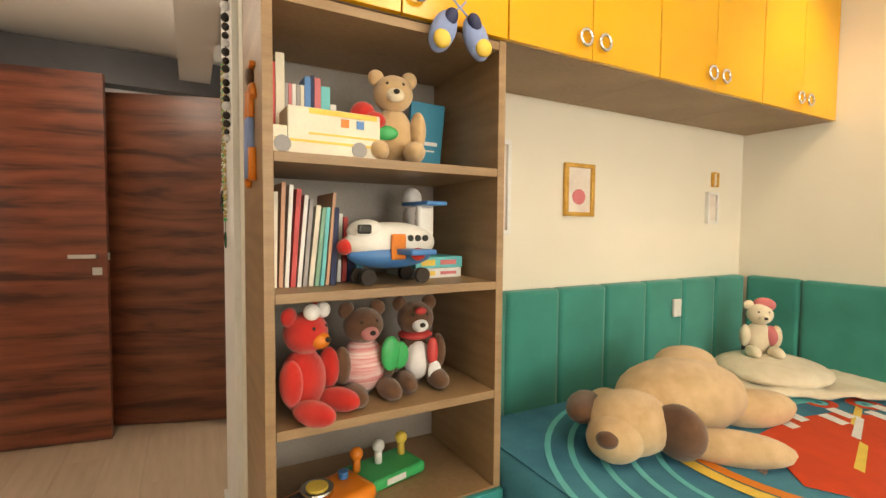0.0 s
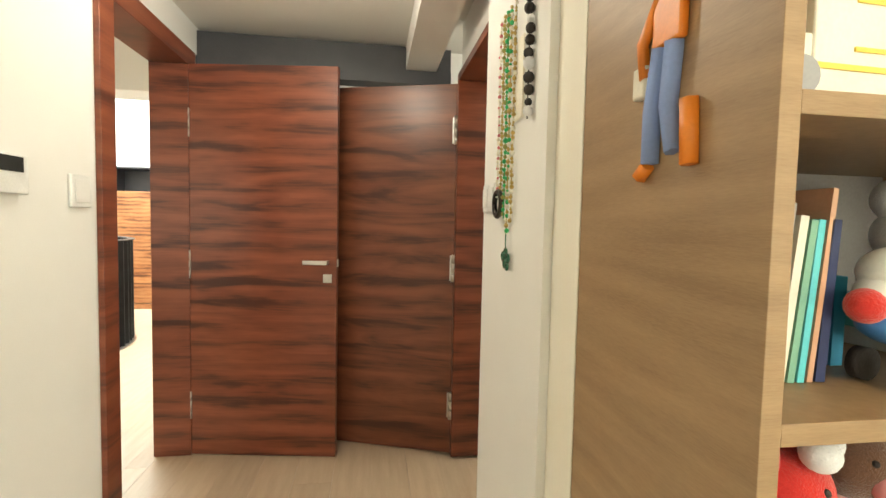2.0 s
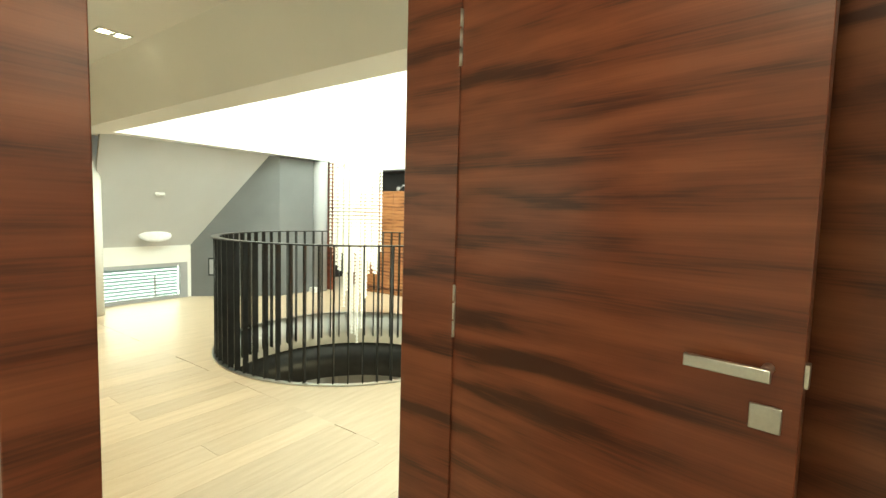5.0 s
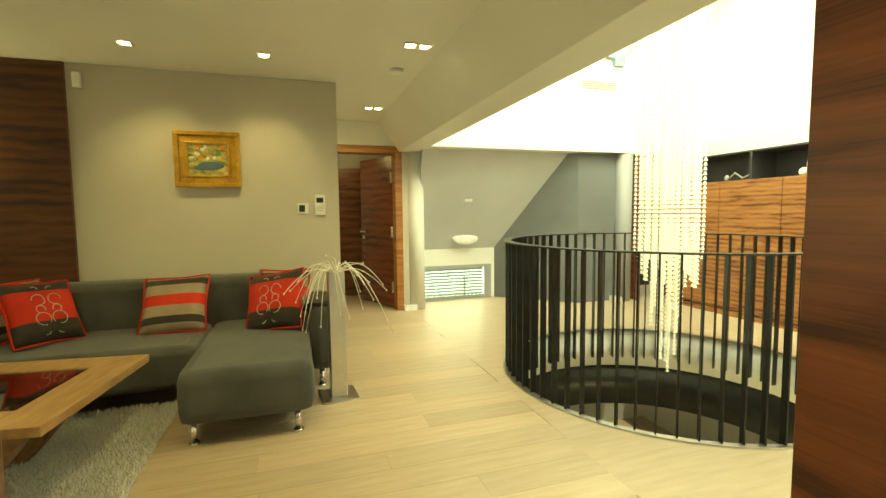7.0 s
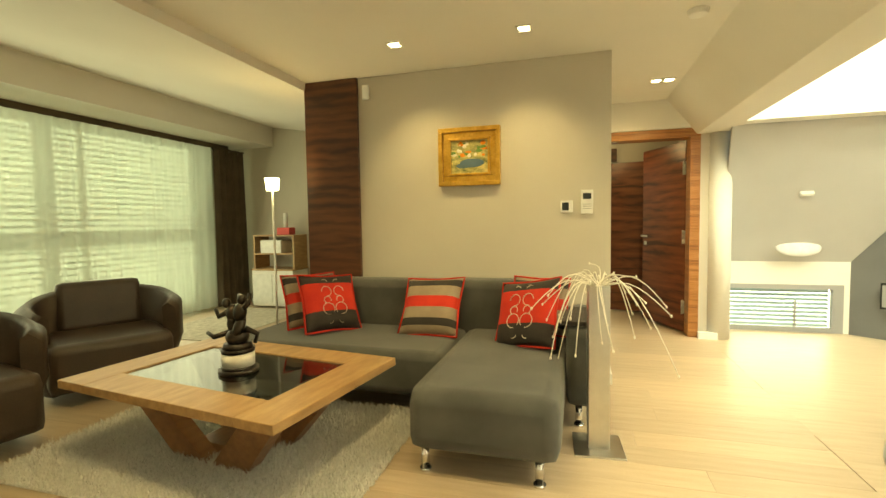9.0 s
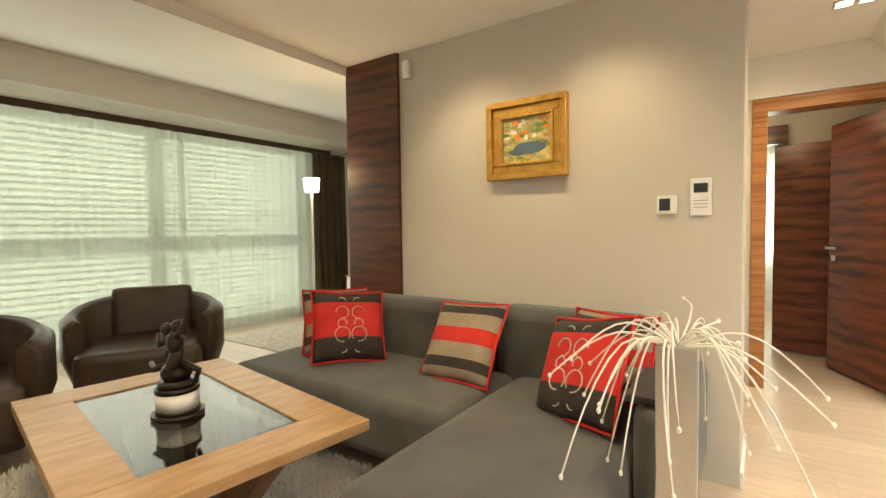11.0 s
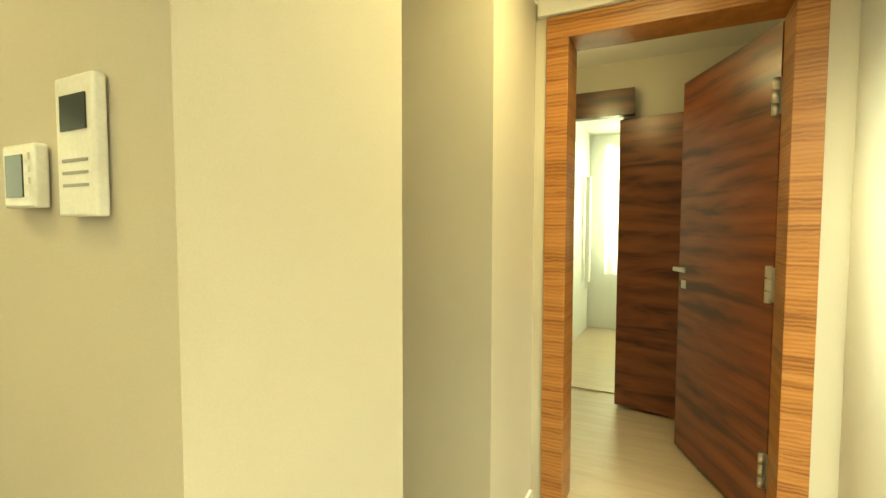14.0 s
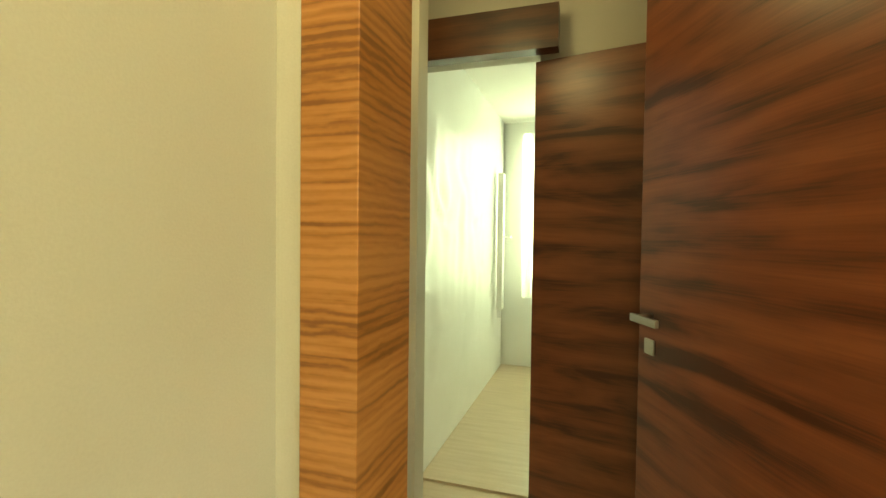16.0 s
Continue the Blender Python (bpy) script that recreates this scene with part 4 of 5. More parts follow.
def armchair(m, label):
    t = thing("armchair", m, label, "armchair", "leather armchairs")
    bm = bmesh.new()
    prev, rows = None, []
    for k in range(25):
        u = k / 24
        a = radians(-35 + 250 * u)
        top = .62 + .12 * math.sin(max(0, min(1, u)) * math.pi)
        ro, ri = (.50, .43), (.40, .33)
        row = []
        for rx, ry, z, f in ((ri[0], ri[1], .18, 1), (ri[0], ri[1], top - .03, 1), (ri[0] + .04, ri[1] + .04, top, 1), (ro[0], ro[1], top - .05, 1.0), (ro[0], ro[1], .35, 1.0), (ro[0], ro[1], .05, .80), (ri[0], ri[1], .05, .8)):
            row.append(bm.verts.new((rx * f * math.cos(a), ry * f * math.sin(a), z)))
        if prev:
            for j in range(7):
                f = bm.faces.new((prev[j], prev[(j + 1) % 7], row[(j + 1) % 7], row[j]))
                f.smooth = True
        else:
            bm.faces.new(row)
        prev = row
    bm.faces.new(prev[::-1])
    bmesh.ops.recalc_face_normals(bm, faces=bm.faces)
    part("shell", bm, LEATHER, t)
    part("seat", B(((-.36, -.40, .10), (.36, .30, .43)), bevel=.06), LEATHER, t)
    bm = bmesh.new()
    bx(bm, (-.27, .14, .43), (.27, .27, .82), 0, pose(0, 0, 0, -8), .05)
    part("back_pillow", bm, LEATHER, t, "dark leather back pillow")
    return t


armchair(pose(-3.88, -.47, 0, 0, 0, 149) @ Matrix.Diagonal((1.06, 1.06, 1.04, 1)), "rounded dark brown leather tub armchair with pillow")
armchair(pose(-2.72, -.28, 0, 0, 0, 168) @ Matrix.Diagonal((1.06, 1.06, 1.04, 1)), "rounded dark brown leather tub armchair beside the window")

# metal plant stand with pale twigs
st = thing("twig_stand", pose(-3.80, 3.20, 0, 0, 0, 4), "tall brushed steel column vase with bare white twigs", "vase")
part("base", B(((-.14, -.13, 0), (.14, .13, .010)), bevel=.002), STEEL, st)
part("column", B(((-.055, -.055, .010), (.055, .055, .90)), bevel=.003), STEEL, st, "square brushed steel column")
rt = random.Random(11)
for k in range(34):
    a, reach = k * 2.39996 + rt.random() * .4, .16 + rt.random() * .26
    up = .03 + rt.random() * .08 if k % 9 else .05 + rt.random() * .04
    drop = .08 + rt.random() * .40 if k % 9 else 0
    pts = []
    for i in range(10):
        u = i / 9
        pts.append((reach * u * math.cos(a + .3 * u), reach * u * math.sin(a + .3 * u), .89 + up * math.sin(min(1, u * 1.5) * math.pi / 2) - drop * max(0, u - .35) ** 1.5 * 1.9))
    bm = bmesh.new()
    tube(bm, pts, .0034, 0, 5, .0026)
    blob(bm, pts[-1], (.006, .006, .009), seg=8)
    part("twig", bm, PALEP, st)

# floor lamp, toy kitchen, far corner
fl_ = thing("floor_lamp", pose(-4.67, .52, 0), "slim white floor lamp with a lit glass shade", "lamp")
bm = bmesh.new()
cyl(bm, (0, 0, 0), .12, .015, seg=24), cyl(bm, (0, 0, .015), .010, 1.54, seg=12)
part("pole", bm, WPAINT, fl_)
bm = bmesh.new()
cyl(bm, (0, 0, 1.555), .052, .105, seg=24, r2=.062)
part("shade", bm, LAMPON, fl_, "lit white glass shade")
lamp("floor_lamp_light", "POINT", pose(-4.67, .52, 1.71), 7, (1, .74, .42), radius=.08)
tk = thing("toy_kitchen", pose(-7.28, -1.35, 0), "pale wooden toy kitchen with white doors and a microwave", "toy kitchen")
part("cabinet", B(((-.25, -.36, .02), (.15, .36, .56)), bevel=.005), WPAINT, tk)
for k in range(2):
    part("door", B(((.151, -.35 + k * .355, .06), (.165, -.005 + k * .355, .50)), bevel=.003), PLASTIC, tk)
part("worktop", B(((-.26, -.37, .561), (.17, .37, .585)), bevel=.003), BEECH, tk)
part("shelf_unit", B(((-.25, -.36, .586), (.1, -.335, 1.1)), ((-.25, .335, .586), (.1, .36, 1.1)), ((-.25, -.335, .80), (.1, .335, .82)), ((-.25, -.335, 1.08), (.1, .335, 1.1))), BEECH, tk)
part("microwave", B(((-.2, -.25, .821), (.08, .12, 1.02)), bevel=.01), PLASTIC, tk, "white toy microwave")
single("red_box", B(((-.08, -.11, 0), (.08, .11, .11)), bevel=.01), RCARD, pose(-7.3, -1.2, 1.10), "red box with a white bottle on the toy kitchen", "box")
single("bottle", cyl(bmesh.new(), (0, 0, 0), .035, .22, seg=16), PLASTIC, pose(-7.3, -1.2, 1.21), "white bottle standing on the red box", "bottle")
pf = thing("wall_picture", pose(-7.598, -.75, 1.75), "pale framed picture behind the floor lamp", "picture")
part("frame", B(((.001, -.2, -.3), (.02, .2, .3)), bevel=.004), GOLD, pf)
part("sheet", B(((.0201, -.17, -.27), (.022, .17, .27))), CARD, pf)
single("play_mat", B(((-.9, -.55, 0), (.9, .55, .008)), bevel=.003), surf("pale_patterned_mat", (.36, .33, .27), (.62, .58, .50), .85, 0, 16, .2, 120), pose(-6.1, -1.2, .0), "pale patterned mat on the floor by the toy kitchen", "rug")

# grey recess details
bm = bmesh.new()
blob(bm, (0, 0, 0), (.05, .21, .10))
single("wall_lamp", bm, PLUSHN, pose(-6.90, 5.335, .925, 0, -30), "white oval lamp on the sloping ceiling", "lamp")
single("slope_sensor", B(((-.02, -.06, -.02), (.02, .06, .02)), bevel=.008), PLASTIC, pose(-6.585, 5.27, 1.48, 0, -30), "small white fitting on the sloping ceiling", "sensor")
bm = bmesh.new()
single("floor_monitor", B(((-.02, -.10, 0), (.02, .10, .26)), ((.0201, -.085, .02), (.022, .085, .24), 1)), [DKPL, GREYW], pose(-6.72, 6.08, .32, 0, 0, -43), "small dark framed panel on the grey wall", "panel")

# ---- bedroom things ----
# bookshelf
bs = thing("bookshelf", pose(0, 0, 0), "tall brown oak open bookshelf full of toys and books", "bookshelf")
SX0, SX1, SY0, SY1 = .620, 1.292, 1.35, 1.768
part("side_panel", B(((SX0, SY0, 0), (SX0 + .024, SY1, 1.798)), bevel=.001), SHELFW, bs)
part("side_panel", B(((SX1 - .024, SY0, 0), (SX1, SY1, 1.798)), bevel=.001), SHELFW, bs)
part("back_panel", B(((SX0 + .025, SY1 - .01, 0), (SX1 - .025, SY1, 1.77))), surf("grey_laminate", (.25, .22, .20), (.33, .30, .27), .5, 0, 3, .02), bs)
SH = (.475, .770, 1.098, 1.430)
for z in SH + (1.795,):
    part("shelf", B(((SX0 + .025, SY0 + .001, z - .024), (SX1 - .025, SY1 - .011, z)), bevel=.001), SHELFW, bs)
part("drawer", B(((SX0 + .02, SY0 - .018, .04), (SX1 + .0, SY0 - .001, .470)), bevel=.002), TEALP, bs, "teal drawer front")

# yellow cabinets
for k in range(4):
    x0, x1 = .62 + k * .67, .62 + (k + 1) * .67
    yc = thing("wall_cupboard", pose(x0, 1.335, 1.80), "glossy yellow wall cupboard with round steel handles", "cupboard", "yellow cupboards")
    part("body", B(((.001, .02, .0), (.669, .43, .76)), bevel=.001), SHELFW if k else SHELFW, yc)
    for q in range(2):
        dr = part("door", B(((.002 + q * .334, 0, .001), (.332 + q * .334, .019, .76)), bevel=.002), YELLOW, yc)
        bm = bmesh.new()
        hx = .29 if q == 0 else .375
        tube(bm, [(hx + .024 * math.cos(a * math.tau / 20), -.016, .06 + .024 * math.sin(a * math.tau / 20)) for a in range(21)], .006, seg=8)
        cyl(bm, (hx, 0, .085), .006, .016, rot=pose(0, 0, 0, 90), seg=8)
        part("handle", bm, CHROME, dr, "round steel ring handle")

# headboard panels and bed
hb = thing("headboard", pose(0, 0, 0), "teal padded wall panels round the bed", "headboard")
for k in range(7):
    part("pad", B(((1.295 + k * .278, 1.70, .30), (1.57 + k * .278, 1.771, 1.0)), bevel=.02), TEAL, hb)
for k in range(5):
    part("pad", B(((3.235, 1.43 - k * .45, .30), (3.299, 1.695 - k * .45 if k == 0 else 1.875 - k * .45, 1.0)), bevel=.02), TEAL, hb)
single("wall_socket", B(((-.03, -.015, -.045), (.03, 0, .045)), bevel=.006), PLASTIC, pose(2.62, 1.699, .86), "white socket on the teal panel", "socket")
bd = thing("bed", pose(0, 0, 0), "bed with a patterned blue and red racing blanket", "bed")
part("base", B(((1.34, .42, .02), (3.22, 1.68, .30)), bevel=.01), TEALP, bd)
bm = bmesh.new()
bx(bm, (1.30, .40, .301), (3.23, 1.69, .53), 0, None, .06)
part("mattress", bm, surf("blue_blanket", (.02, .14, .22), (.05, .26, .36), .9, 0, 5, .4, 300), bd)
bl = part("blanket", B(((1.36, .44, .531), (3.2, 1.64, .536))), surf("blue_blanket_top", (.02, .13, .24), (.06, .28, .40), .9, 0, 5, .4, 300), bd)
BM = bmesh.new()


def patch(cx, cy, pts, mi, z=.537):
    vs = [BM.verts.new((cx + x, cy + y, z + .0006 * mi)) for x, y in pts]
    BM.faces.new(vs).material_index = mi


def swoosh(cx, cy, r, a0, a1, w, mi):
    for k in range(14):
        a, b = radians(a0 + (a1 - a0) * k / 14), radians(a0 + (a1 - a0) * (k + 1) / 14)
        patch(cx, cy, [(r * math.cos(a), r * math.sin(a)), ((r + w) * math.cos(a), (r + w) * math.sin(a)), ((r + w) * math.cos(b), (r + w) * math.sin(b)), (r * math.cos(b), r * math.sin(b))], mi)


for r in (.30, .39, .48, .57, .645):
    swoosh(2.0, .95, r, 108, 195, .020, 1)
swoosh(2.35, 1.0, .52, 160, 235, .045, 4)
swoosh(2.35, 1.0, .47, 160, 235, .04, 2)
patch(2.2, .9, [(-.22, -.05), (-.12, -.22), (.30, -.26), (.78, -.08), (.50, .16), (.26, .21), (0, .19)], 3)
for k in range(5):
    patch(2.12 + .13 * k, .80 + .05 * k, [(-.03, -.05), (.20, .02), (.22, .05), (-.02, -.02)], (1, 4, 0, 7, 4)[k])
patch(2.02, 1.03, [(-.08, -.10), (.10, -.04), (.12, .06), (-.02, .06)], 5)
patch(2.75, 1.26, [(-.35, -.05), (.2, -.14), (.38, .02), (-.2, .12)], 6)
for k in range(4):
    swoosh(2.62 + k * .15, 1.24 - k * .10, .035, 0, 360, .030, 3)
    swoosh(2.62 + k * .15, 1.24 - k * .10, .012, 0, 360, .020, 1)
for k in range(8):
    patch(2.42 + .10 * k, 1.10 - .035 * k + .05 * (k % 2), [(-.05, -.045), (.0, -.05), (.03, .035), (-.02, .045)], 7)
for k in range(7):
    patch(2.40 + .11 * k, 1.46 - .06 * k, [(-.09, -.02), (.10, -.05), (.09, -.015), (-.06, .03)], (7, 0, 3, 1)[k % 4])
for k in range(10):
    patch(1.95 + .12 * k, .52 + .05 * (k % 3), [(-.08, -.05), (.06, -.06), (.09, .02), (-.05, .045)], (0, 3, 6, 4, 1)[k % 5])
for f in BM.faces:
    if f.normal.z < 0:
        f.normal_flip()
part("blanket_print", BM, [NAVY, CYAN, ORANGE, plain("racing_red", (.62, .06, .015), .9), YCARD, PLUSHB, CYAN, PLUSHN], bl)
bm = bmesh.new()
rows = []
for i in range(19):
    rows.append([bm.verts.new((i * .045, j * .05, .012 + .025 * noise.noise(Vector((i * .4, j * .5, 2))) + .02)) for j in range(9)])
for a, b in zip(rows, rows[1:]):
    for j in range(8):
        bm.faces.new((a[j], b[j], b[j + 1], a[j + 1])).smooth = True
pj = single("folded_cloth", bm, PLUSHW, pose(2.55, 1.28, .535, 0, 0, -32), "crumpled cream cloth lying on the bed", "cloth")
pj.modifiers.new("thickness", "SOLIDIFY").thickness = .012

# soft toys, each one plain mesh
bm = bmesh.new()
for c, r, mi, rz in (((-.30, -.03, .10), (.14, .13, .10), 0, 0), ((-.40, -.07, .08), (.09, .085, .07), 0, 0), ((-.46, -.10, .10), (.035, .035, .025), 1, 0), ((-.38, .09, .12), (.11, .06, .045), 1, 40), ((-.22, -.15, .10), (.06, .085, .085), 1, 10),
                     ((0, .02, .13), (.25, .17, .13), 0, -10), ((.10, .08, .22), (.12, .10, .06), 0, 0), ((-.06, -.22, .05), (.17, .06, .055), 0, -42), ((.30, -.06, .06), (.17, .08, .07), 0, -15), ((.26, .17, .08), (.12, .08, .07), 0, 20), ((.20, .14, .20), (.05, .035, .05), 1, 0), ((-.34, -.04, .17), (.012, .012, .012), 2, 0), ((-.30, -.10, .16), (.012, .012, .012), 2, 0), ((-.20, .20, .06), (.14, .06, .05), 0, 30)):
    blob(bm, c, r, mi, rz)
single("plush_dog", bm, [PLUSH, PLUSHB, BLACKF], pose(2.02, 1.24, .53, 0, 0, -4), "large beige plush dog with brown ears lying on the bed", "soft toy")


def bear(m, mats, label, s=1.0, name="teddy_bear", extra=()):
    """A seated plush animal: body, head, ears, muzzle, limbs."""
    bm = bmesh.new()
    for c, r, mi in (((0, 0, .085), (.062, .052, .082), 0), ((0, -.01, .205), (.058, .052, .052), 0), ((-.048, 0, .25), (.024, .014, .024), 0), ((.048, 0, .25), (.024, .014, .024), 0), ((0, -.055, .19), (.026, .022, .02), 1), ((0, -.078, .195), (.009, .007, .007), 2),
                     ((-.022, -.052, .222), (.005, .005, .005), 2), ((.022, -.052, .222), (.005, .005, .005), 2), ((-.07, -.025, .10), (.024, .03, .055), 0), ((.07, -.025, .10), (.024, .03, .055), 0), ((-.05, -.075, .03), (.03, .06, .03), 0), ((.05, -.075, .03), (.03, .06, .03), 0)) + tuple(extra):
        blob(bm, c, r, mi)
    for v in bm.verts:
        v.co *= s
    return single(name, bm, mats, m, label, "soft toy")


bear(pose(.985, 1.47, 1.430, 0, 0, -14), [PLUSH, PLUSHW, BLACKF, PLUSHR, GREENT], "beige teddy bear holding a red fabric flower", .98, extra=(((-.09, -.06, .13), (.035, .025, .035), 3), ((-.06, -.08, .11), (.03, .025, .025), 3), ((-.03, -.08, .08), (.035, .012, .02), 4)))
bm = bmesh.new()
blob(bm, (0, 0, .055), (.27, .24, .055), seg=24)
pw = single("pillow", bm, PLUSHW, pose(2.93, 1.40, .535, 0, 0, 20), "flat cream pillow at the head of the bed", "pillow")
bear(pose(2.96, 1.48, .632, 0, 0, -40), [PLUSHW, PLUSHW, BLACKF, PINK], "pale plush bear in a pink hat by the panels", 1.0, extra=(((.03, .02, .25), (.05, .05, .035), 3), ((.05, -.01, .10), (.035, .05, .05), 3)))
bear(pose(.725, 1.44, .770, 0, 0, 38), [PLUSHR, ORANGE, BLACKF, PLUSHN], "red fluffy soft toy sitting on the shelf", 1.04, "red_plush_toy", extra=(((-.02, -.045, .262), (.02, .02, .02), 3), ((.02, -.045, .262), (.02, .02, .02), 3)))
bear(pose(.905, 1.50, .770, 0, 0, 4), [PLUSHB, plain("red_white_stripe", (.6, .25, .25), .9), BLACKF, surf("striped_pyjamas", (.60, .05, .06), (.85, .8, .78), .9, 0, 4, .1, 60, (1, 1, 30)), GREENT], "brown plush bear in red striped pyjamas", 1.0, "plush_bear", extra=(((0, -.004, .09), (.068, .058, .08), 3), ((.055, -.075, .13), (.03, .012, .05), 4), ((.085, -.07, .12), (.03, .012, .04), 4)))
bear(pose(1.085, 1.53, .770, 0, 0, -6), [PLUSHB, PLUSHN, BLACKF, RCARD], "brown plush reindeer with a red and white scarf", 1.0, "plush_reindeer", extra=(((0, -.03, .08), (.045, .035, .06), 1), ((0, -.01, .155), (.055, .05, .016), 3), ((.035, -.07, .11), (.018, .012, .045), 3), ((.04, -.075, .05), (.022, .012, .035), 1), ((.0, -.06, .235), (.018, .012, .012), 3)))
bm = bmesh.new()
for c, r, mi in (((0, 0, .05), (.042, .04, .05), 0), ((0, 0, .125), (.03, .03, .038), 0), ((0, 0, .185), (.034, .032, .036), 0), ((0, -.04, .06), (.007, .005, .007), 1), ((0, -.03, .11), (.007, .005, .007), 1), ((0, -.03, .135), (.007, .005, .007), 1)):
    blob(bm, c, r, mi)
single("plush_snowman", bm, [PLUSHN, BLACKF], pose(1.115, 1.62, 1.165, 0, 0, 12), "small white plush snowman standing on boxes", "soft toy")

# toy aeroplane
ap = thing("toy_plane", pose(.975, 1.45, 1.098, 0, 0, 8), "chunky white and blue toy aeroplane with orange door", "toy plane")
bm = bmesh.new()
blob(bm, (0, 0, .115), (.145, .055, .058), seg=24), blob(bm, (-.08, 0, .145), (.055, .042, .035), seg=16), bx(bm, (.085, -.012, .13), (.14, .012, .225), bevel=.01)
part("body", bm, PLASTIC, ap)
bm = bmesh.new()
blob(bm, (0, 0, .082), (.135, .058, .04), seg=24)
part("belly", bm, BLUET, ap, "blue lower hull")
part("tail_wing", B(((.075, -.07, .222), (.145, .07, .234)), bevel=.004), BLUET, ap)
part("wing", B(((-.02, -.14, .085), (.06, -.055, .10)), ((-.02, .055, .085), (.06, .14, .10)), bevel=.005), BLUET, ap)
part("door", B(((-.035, -.064, .07), (.01, -.056, .14)), bevel=.006), ORANGE, ap, "orange toy door")
part("windscreen", B(((-.125, -.045, .14), (-.085, -.036, .165)), bevel=.006), DKPL, ap)
bm = bmesh.new()
blob(bm, (-.143, 0, .105), (.022, .022, .022)), blob(bm, (.035, -.085, .085), (.022, .016, .018))
part("nose", bm, PLUSHR, ap, "red nose and engine cap")
for x in (.03, .055, .08):
    part("porthole", cyl(bmesh.new(), (x, -.05, .128), .009, .006, seg=12, rot=pose(0, 0, 0, 90)), DKPL, ap)
for x, y in ((-.09, -.03), (-.09, .03), (.075, -.045), (.075, .045)):
    part("wheel", cyl(bmesh.new(), (x, y + .008, .022), .022, .016, seg=16, rot=pose(0, 0, 0, 90)), BLACKF, ap)

# books and boxes
BOOKM = [RCARD, CARD, PLASTIC, plain("grey_book", (.35, .33, .33)), BLUET, SEATB, PINK, CYAN, plain("green_book", (.2, .42, .3)), NAVY, YCARD, BLACKF, plain("peach_book", (.62, .35, .22))]


def book(x, y, z, w, d, h, mi, lean=0.0):
    t = thing("book", pose(x, y, z, 0, lean), ("thin " if w < .013 else "") + ("tall " if h > .22 else "") + "children's book standing upright on the shelf", "book", "books on the shelves")
    part("cover", B(((0, 0, 0), (w * .12, d, h)), ((w * .88, 0, 0), (w, d, h)), ((w * .12, 0, 0), (w * .88, .003, h))), BOOKM[mi], t)
    part("pages", B(((w * .14, .004, .003), (w * .86, d - .004, h - .003))), CARD, t)


x = .65
for w, h, mi in ((.022, .25, 0), (.022, .275, 1), (.008, .20, 3), (.008, .20, 6), (.009, .2, 2), (.010, .2, 3), (.009, .2, 1), (.016, .225, 4), (.008, .23, 9), (.016, .225, 6), (.024, .205, 7), (.016, .16, 2)):
    book(x, 1.50, SH[3], w, .17, h, mi)
    x += w + .0012
x = .652
for w, h, mi, ln in ((.014, .245, 1, 1), (.010, .27, 12, 2), (.010, .265, 2, 3), (.012, .255, 0, 4), (.010, .24, 2, 5), (.010, .23, 3, 5), (.012, .215, 1, 6), (.010, .21, 8, 6), (.010, .21, 7, 5), (.008, .25, 12, 5), (.014, .21, 9, 3), (.012, .20, 11, 3), (.010, .195, 2, 2), (.012, .185, 0, 2), (.02, .15, 9, 0), (.02, .13, 5, 0)):
    book(x, 1.46 if h > .2 else 1.52, SH[2] + .001, w, .18, h, mi, ln)
    x += w + .0045
tbk = thing("picture_book", pose(1.10, 1.63, 1.430, 8, 0, 6), "blue picture book leaning on the back panel", "book")
part("cover", B(((0, 0, 0), (.13, .014, .235)), bevel=.001), SEATB, tbk)
part("title_bar", B(((.02, -.0015, .10), (.11, -.0002, .112)), ((.02, -.0015, .08), (.10, -.0002, .085)), ((.03, -.0015, .03), (.09, -.0002, .034))), PLASTIC, tbk)
bt = thing("toy_box", pose(.68, 1.375, 1.430, 0, 0, 2), "cream and yellow cardboard toy bus box", "box")
part("carton", B(((0, 0, 0), (.235, .10, .115)), ((-.04, .0, 0), (-.001, .10, .065)), bevel=.003), [CARD], bt)
part("print", B(((-.03, -.002, .03), (.225, -.0004, .036), 1), ((.05, -.002, .05), (.225, -.0004, .055), 1), ((.05, -.002, .10), (.225, -.0004, .113), 1), ((.17, -.002, .075), (.19, -.0004, .095), 2), ((.13, -.002, .075), (.15, -.0004, .095), 3)), [PLASTIC, YCARD, BLUET, ORANGE], bt)
for k in range(2):
    part("printed_wheel", cyl(bmesh.new(), (-.012 + k * .19, -.0004, .022), .02, .002, seg=16, rot=pose(0, 0, 0, 90)), GREYW, bt)
for z, w, h, m_, lab in ((1.098, .17, .03, PLASTIC, "white game box on the shelf"), (1.129, .175, .035, CYAN, "bright printed game box on top of another"), (1.165, .0, 0, None, "")):
    if m_:
        g = thing("game_box", pose(1.075, 1.50, z, 0, 0, 5), lab, "box", "game boxes")
        part("carton", B(((0, 0, 0), (w, .20, h)), bevel=.002), m_, g)
        part("print", B(((.02, -.0015, .008), (.07, -.0003, h - .008), 0), ((.09, -.0015, .01), (.15, -.0003, h - .010), 1)), [YCARD, PINK], g)
gm = thing("green_board_game", pose(.99, 1.56, SH[0], 0, 0, 14), "green plastic ball game board on the low shelf", "toy")
part("board", B(((-.12, -.07, 0), (.12, .07, .035)), bevel=.01), GREENT, gm)
part("label", B(((-.03, -.0725, .01), (.04, -.0702, .028))), PLASTIC, gm)
for xx, mm in ((-.08, ORANGE), (.09, YCARD), (0, PLASTIC)):
    bm = bmesh.new()
    cyl(bm, (xx, .02, .035), .012, .04, seg=12), blob(bm, (xx, .02, .09), (.02, .02, .02))
    part("figure", bm, mm, gm)
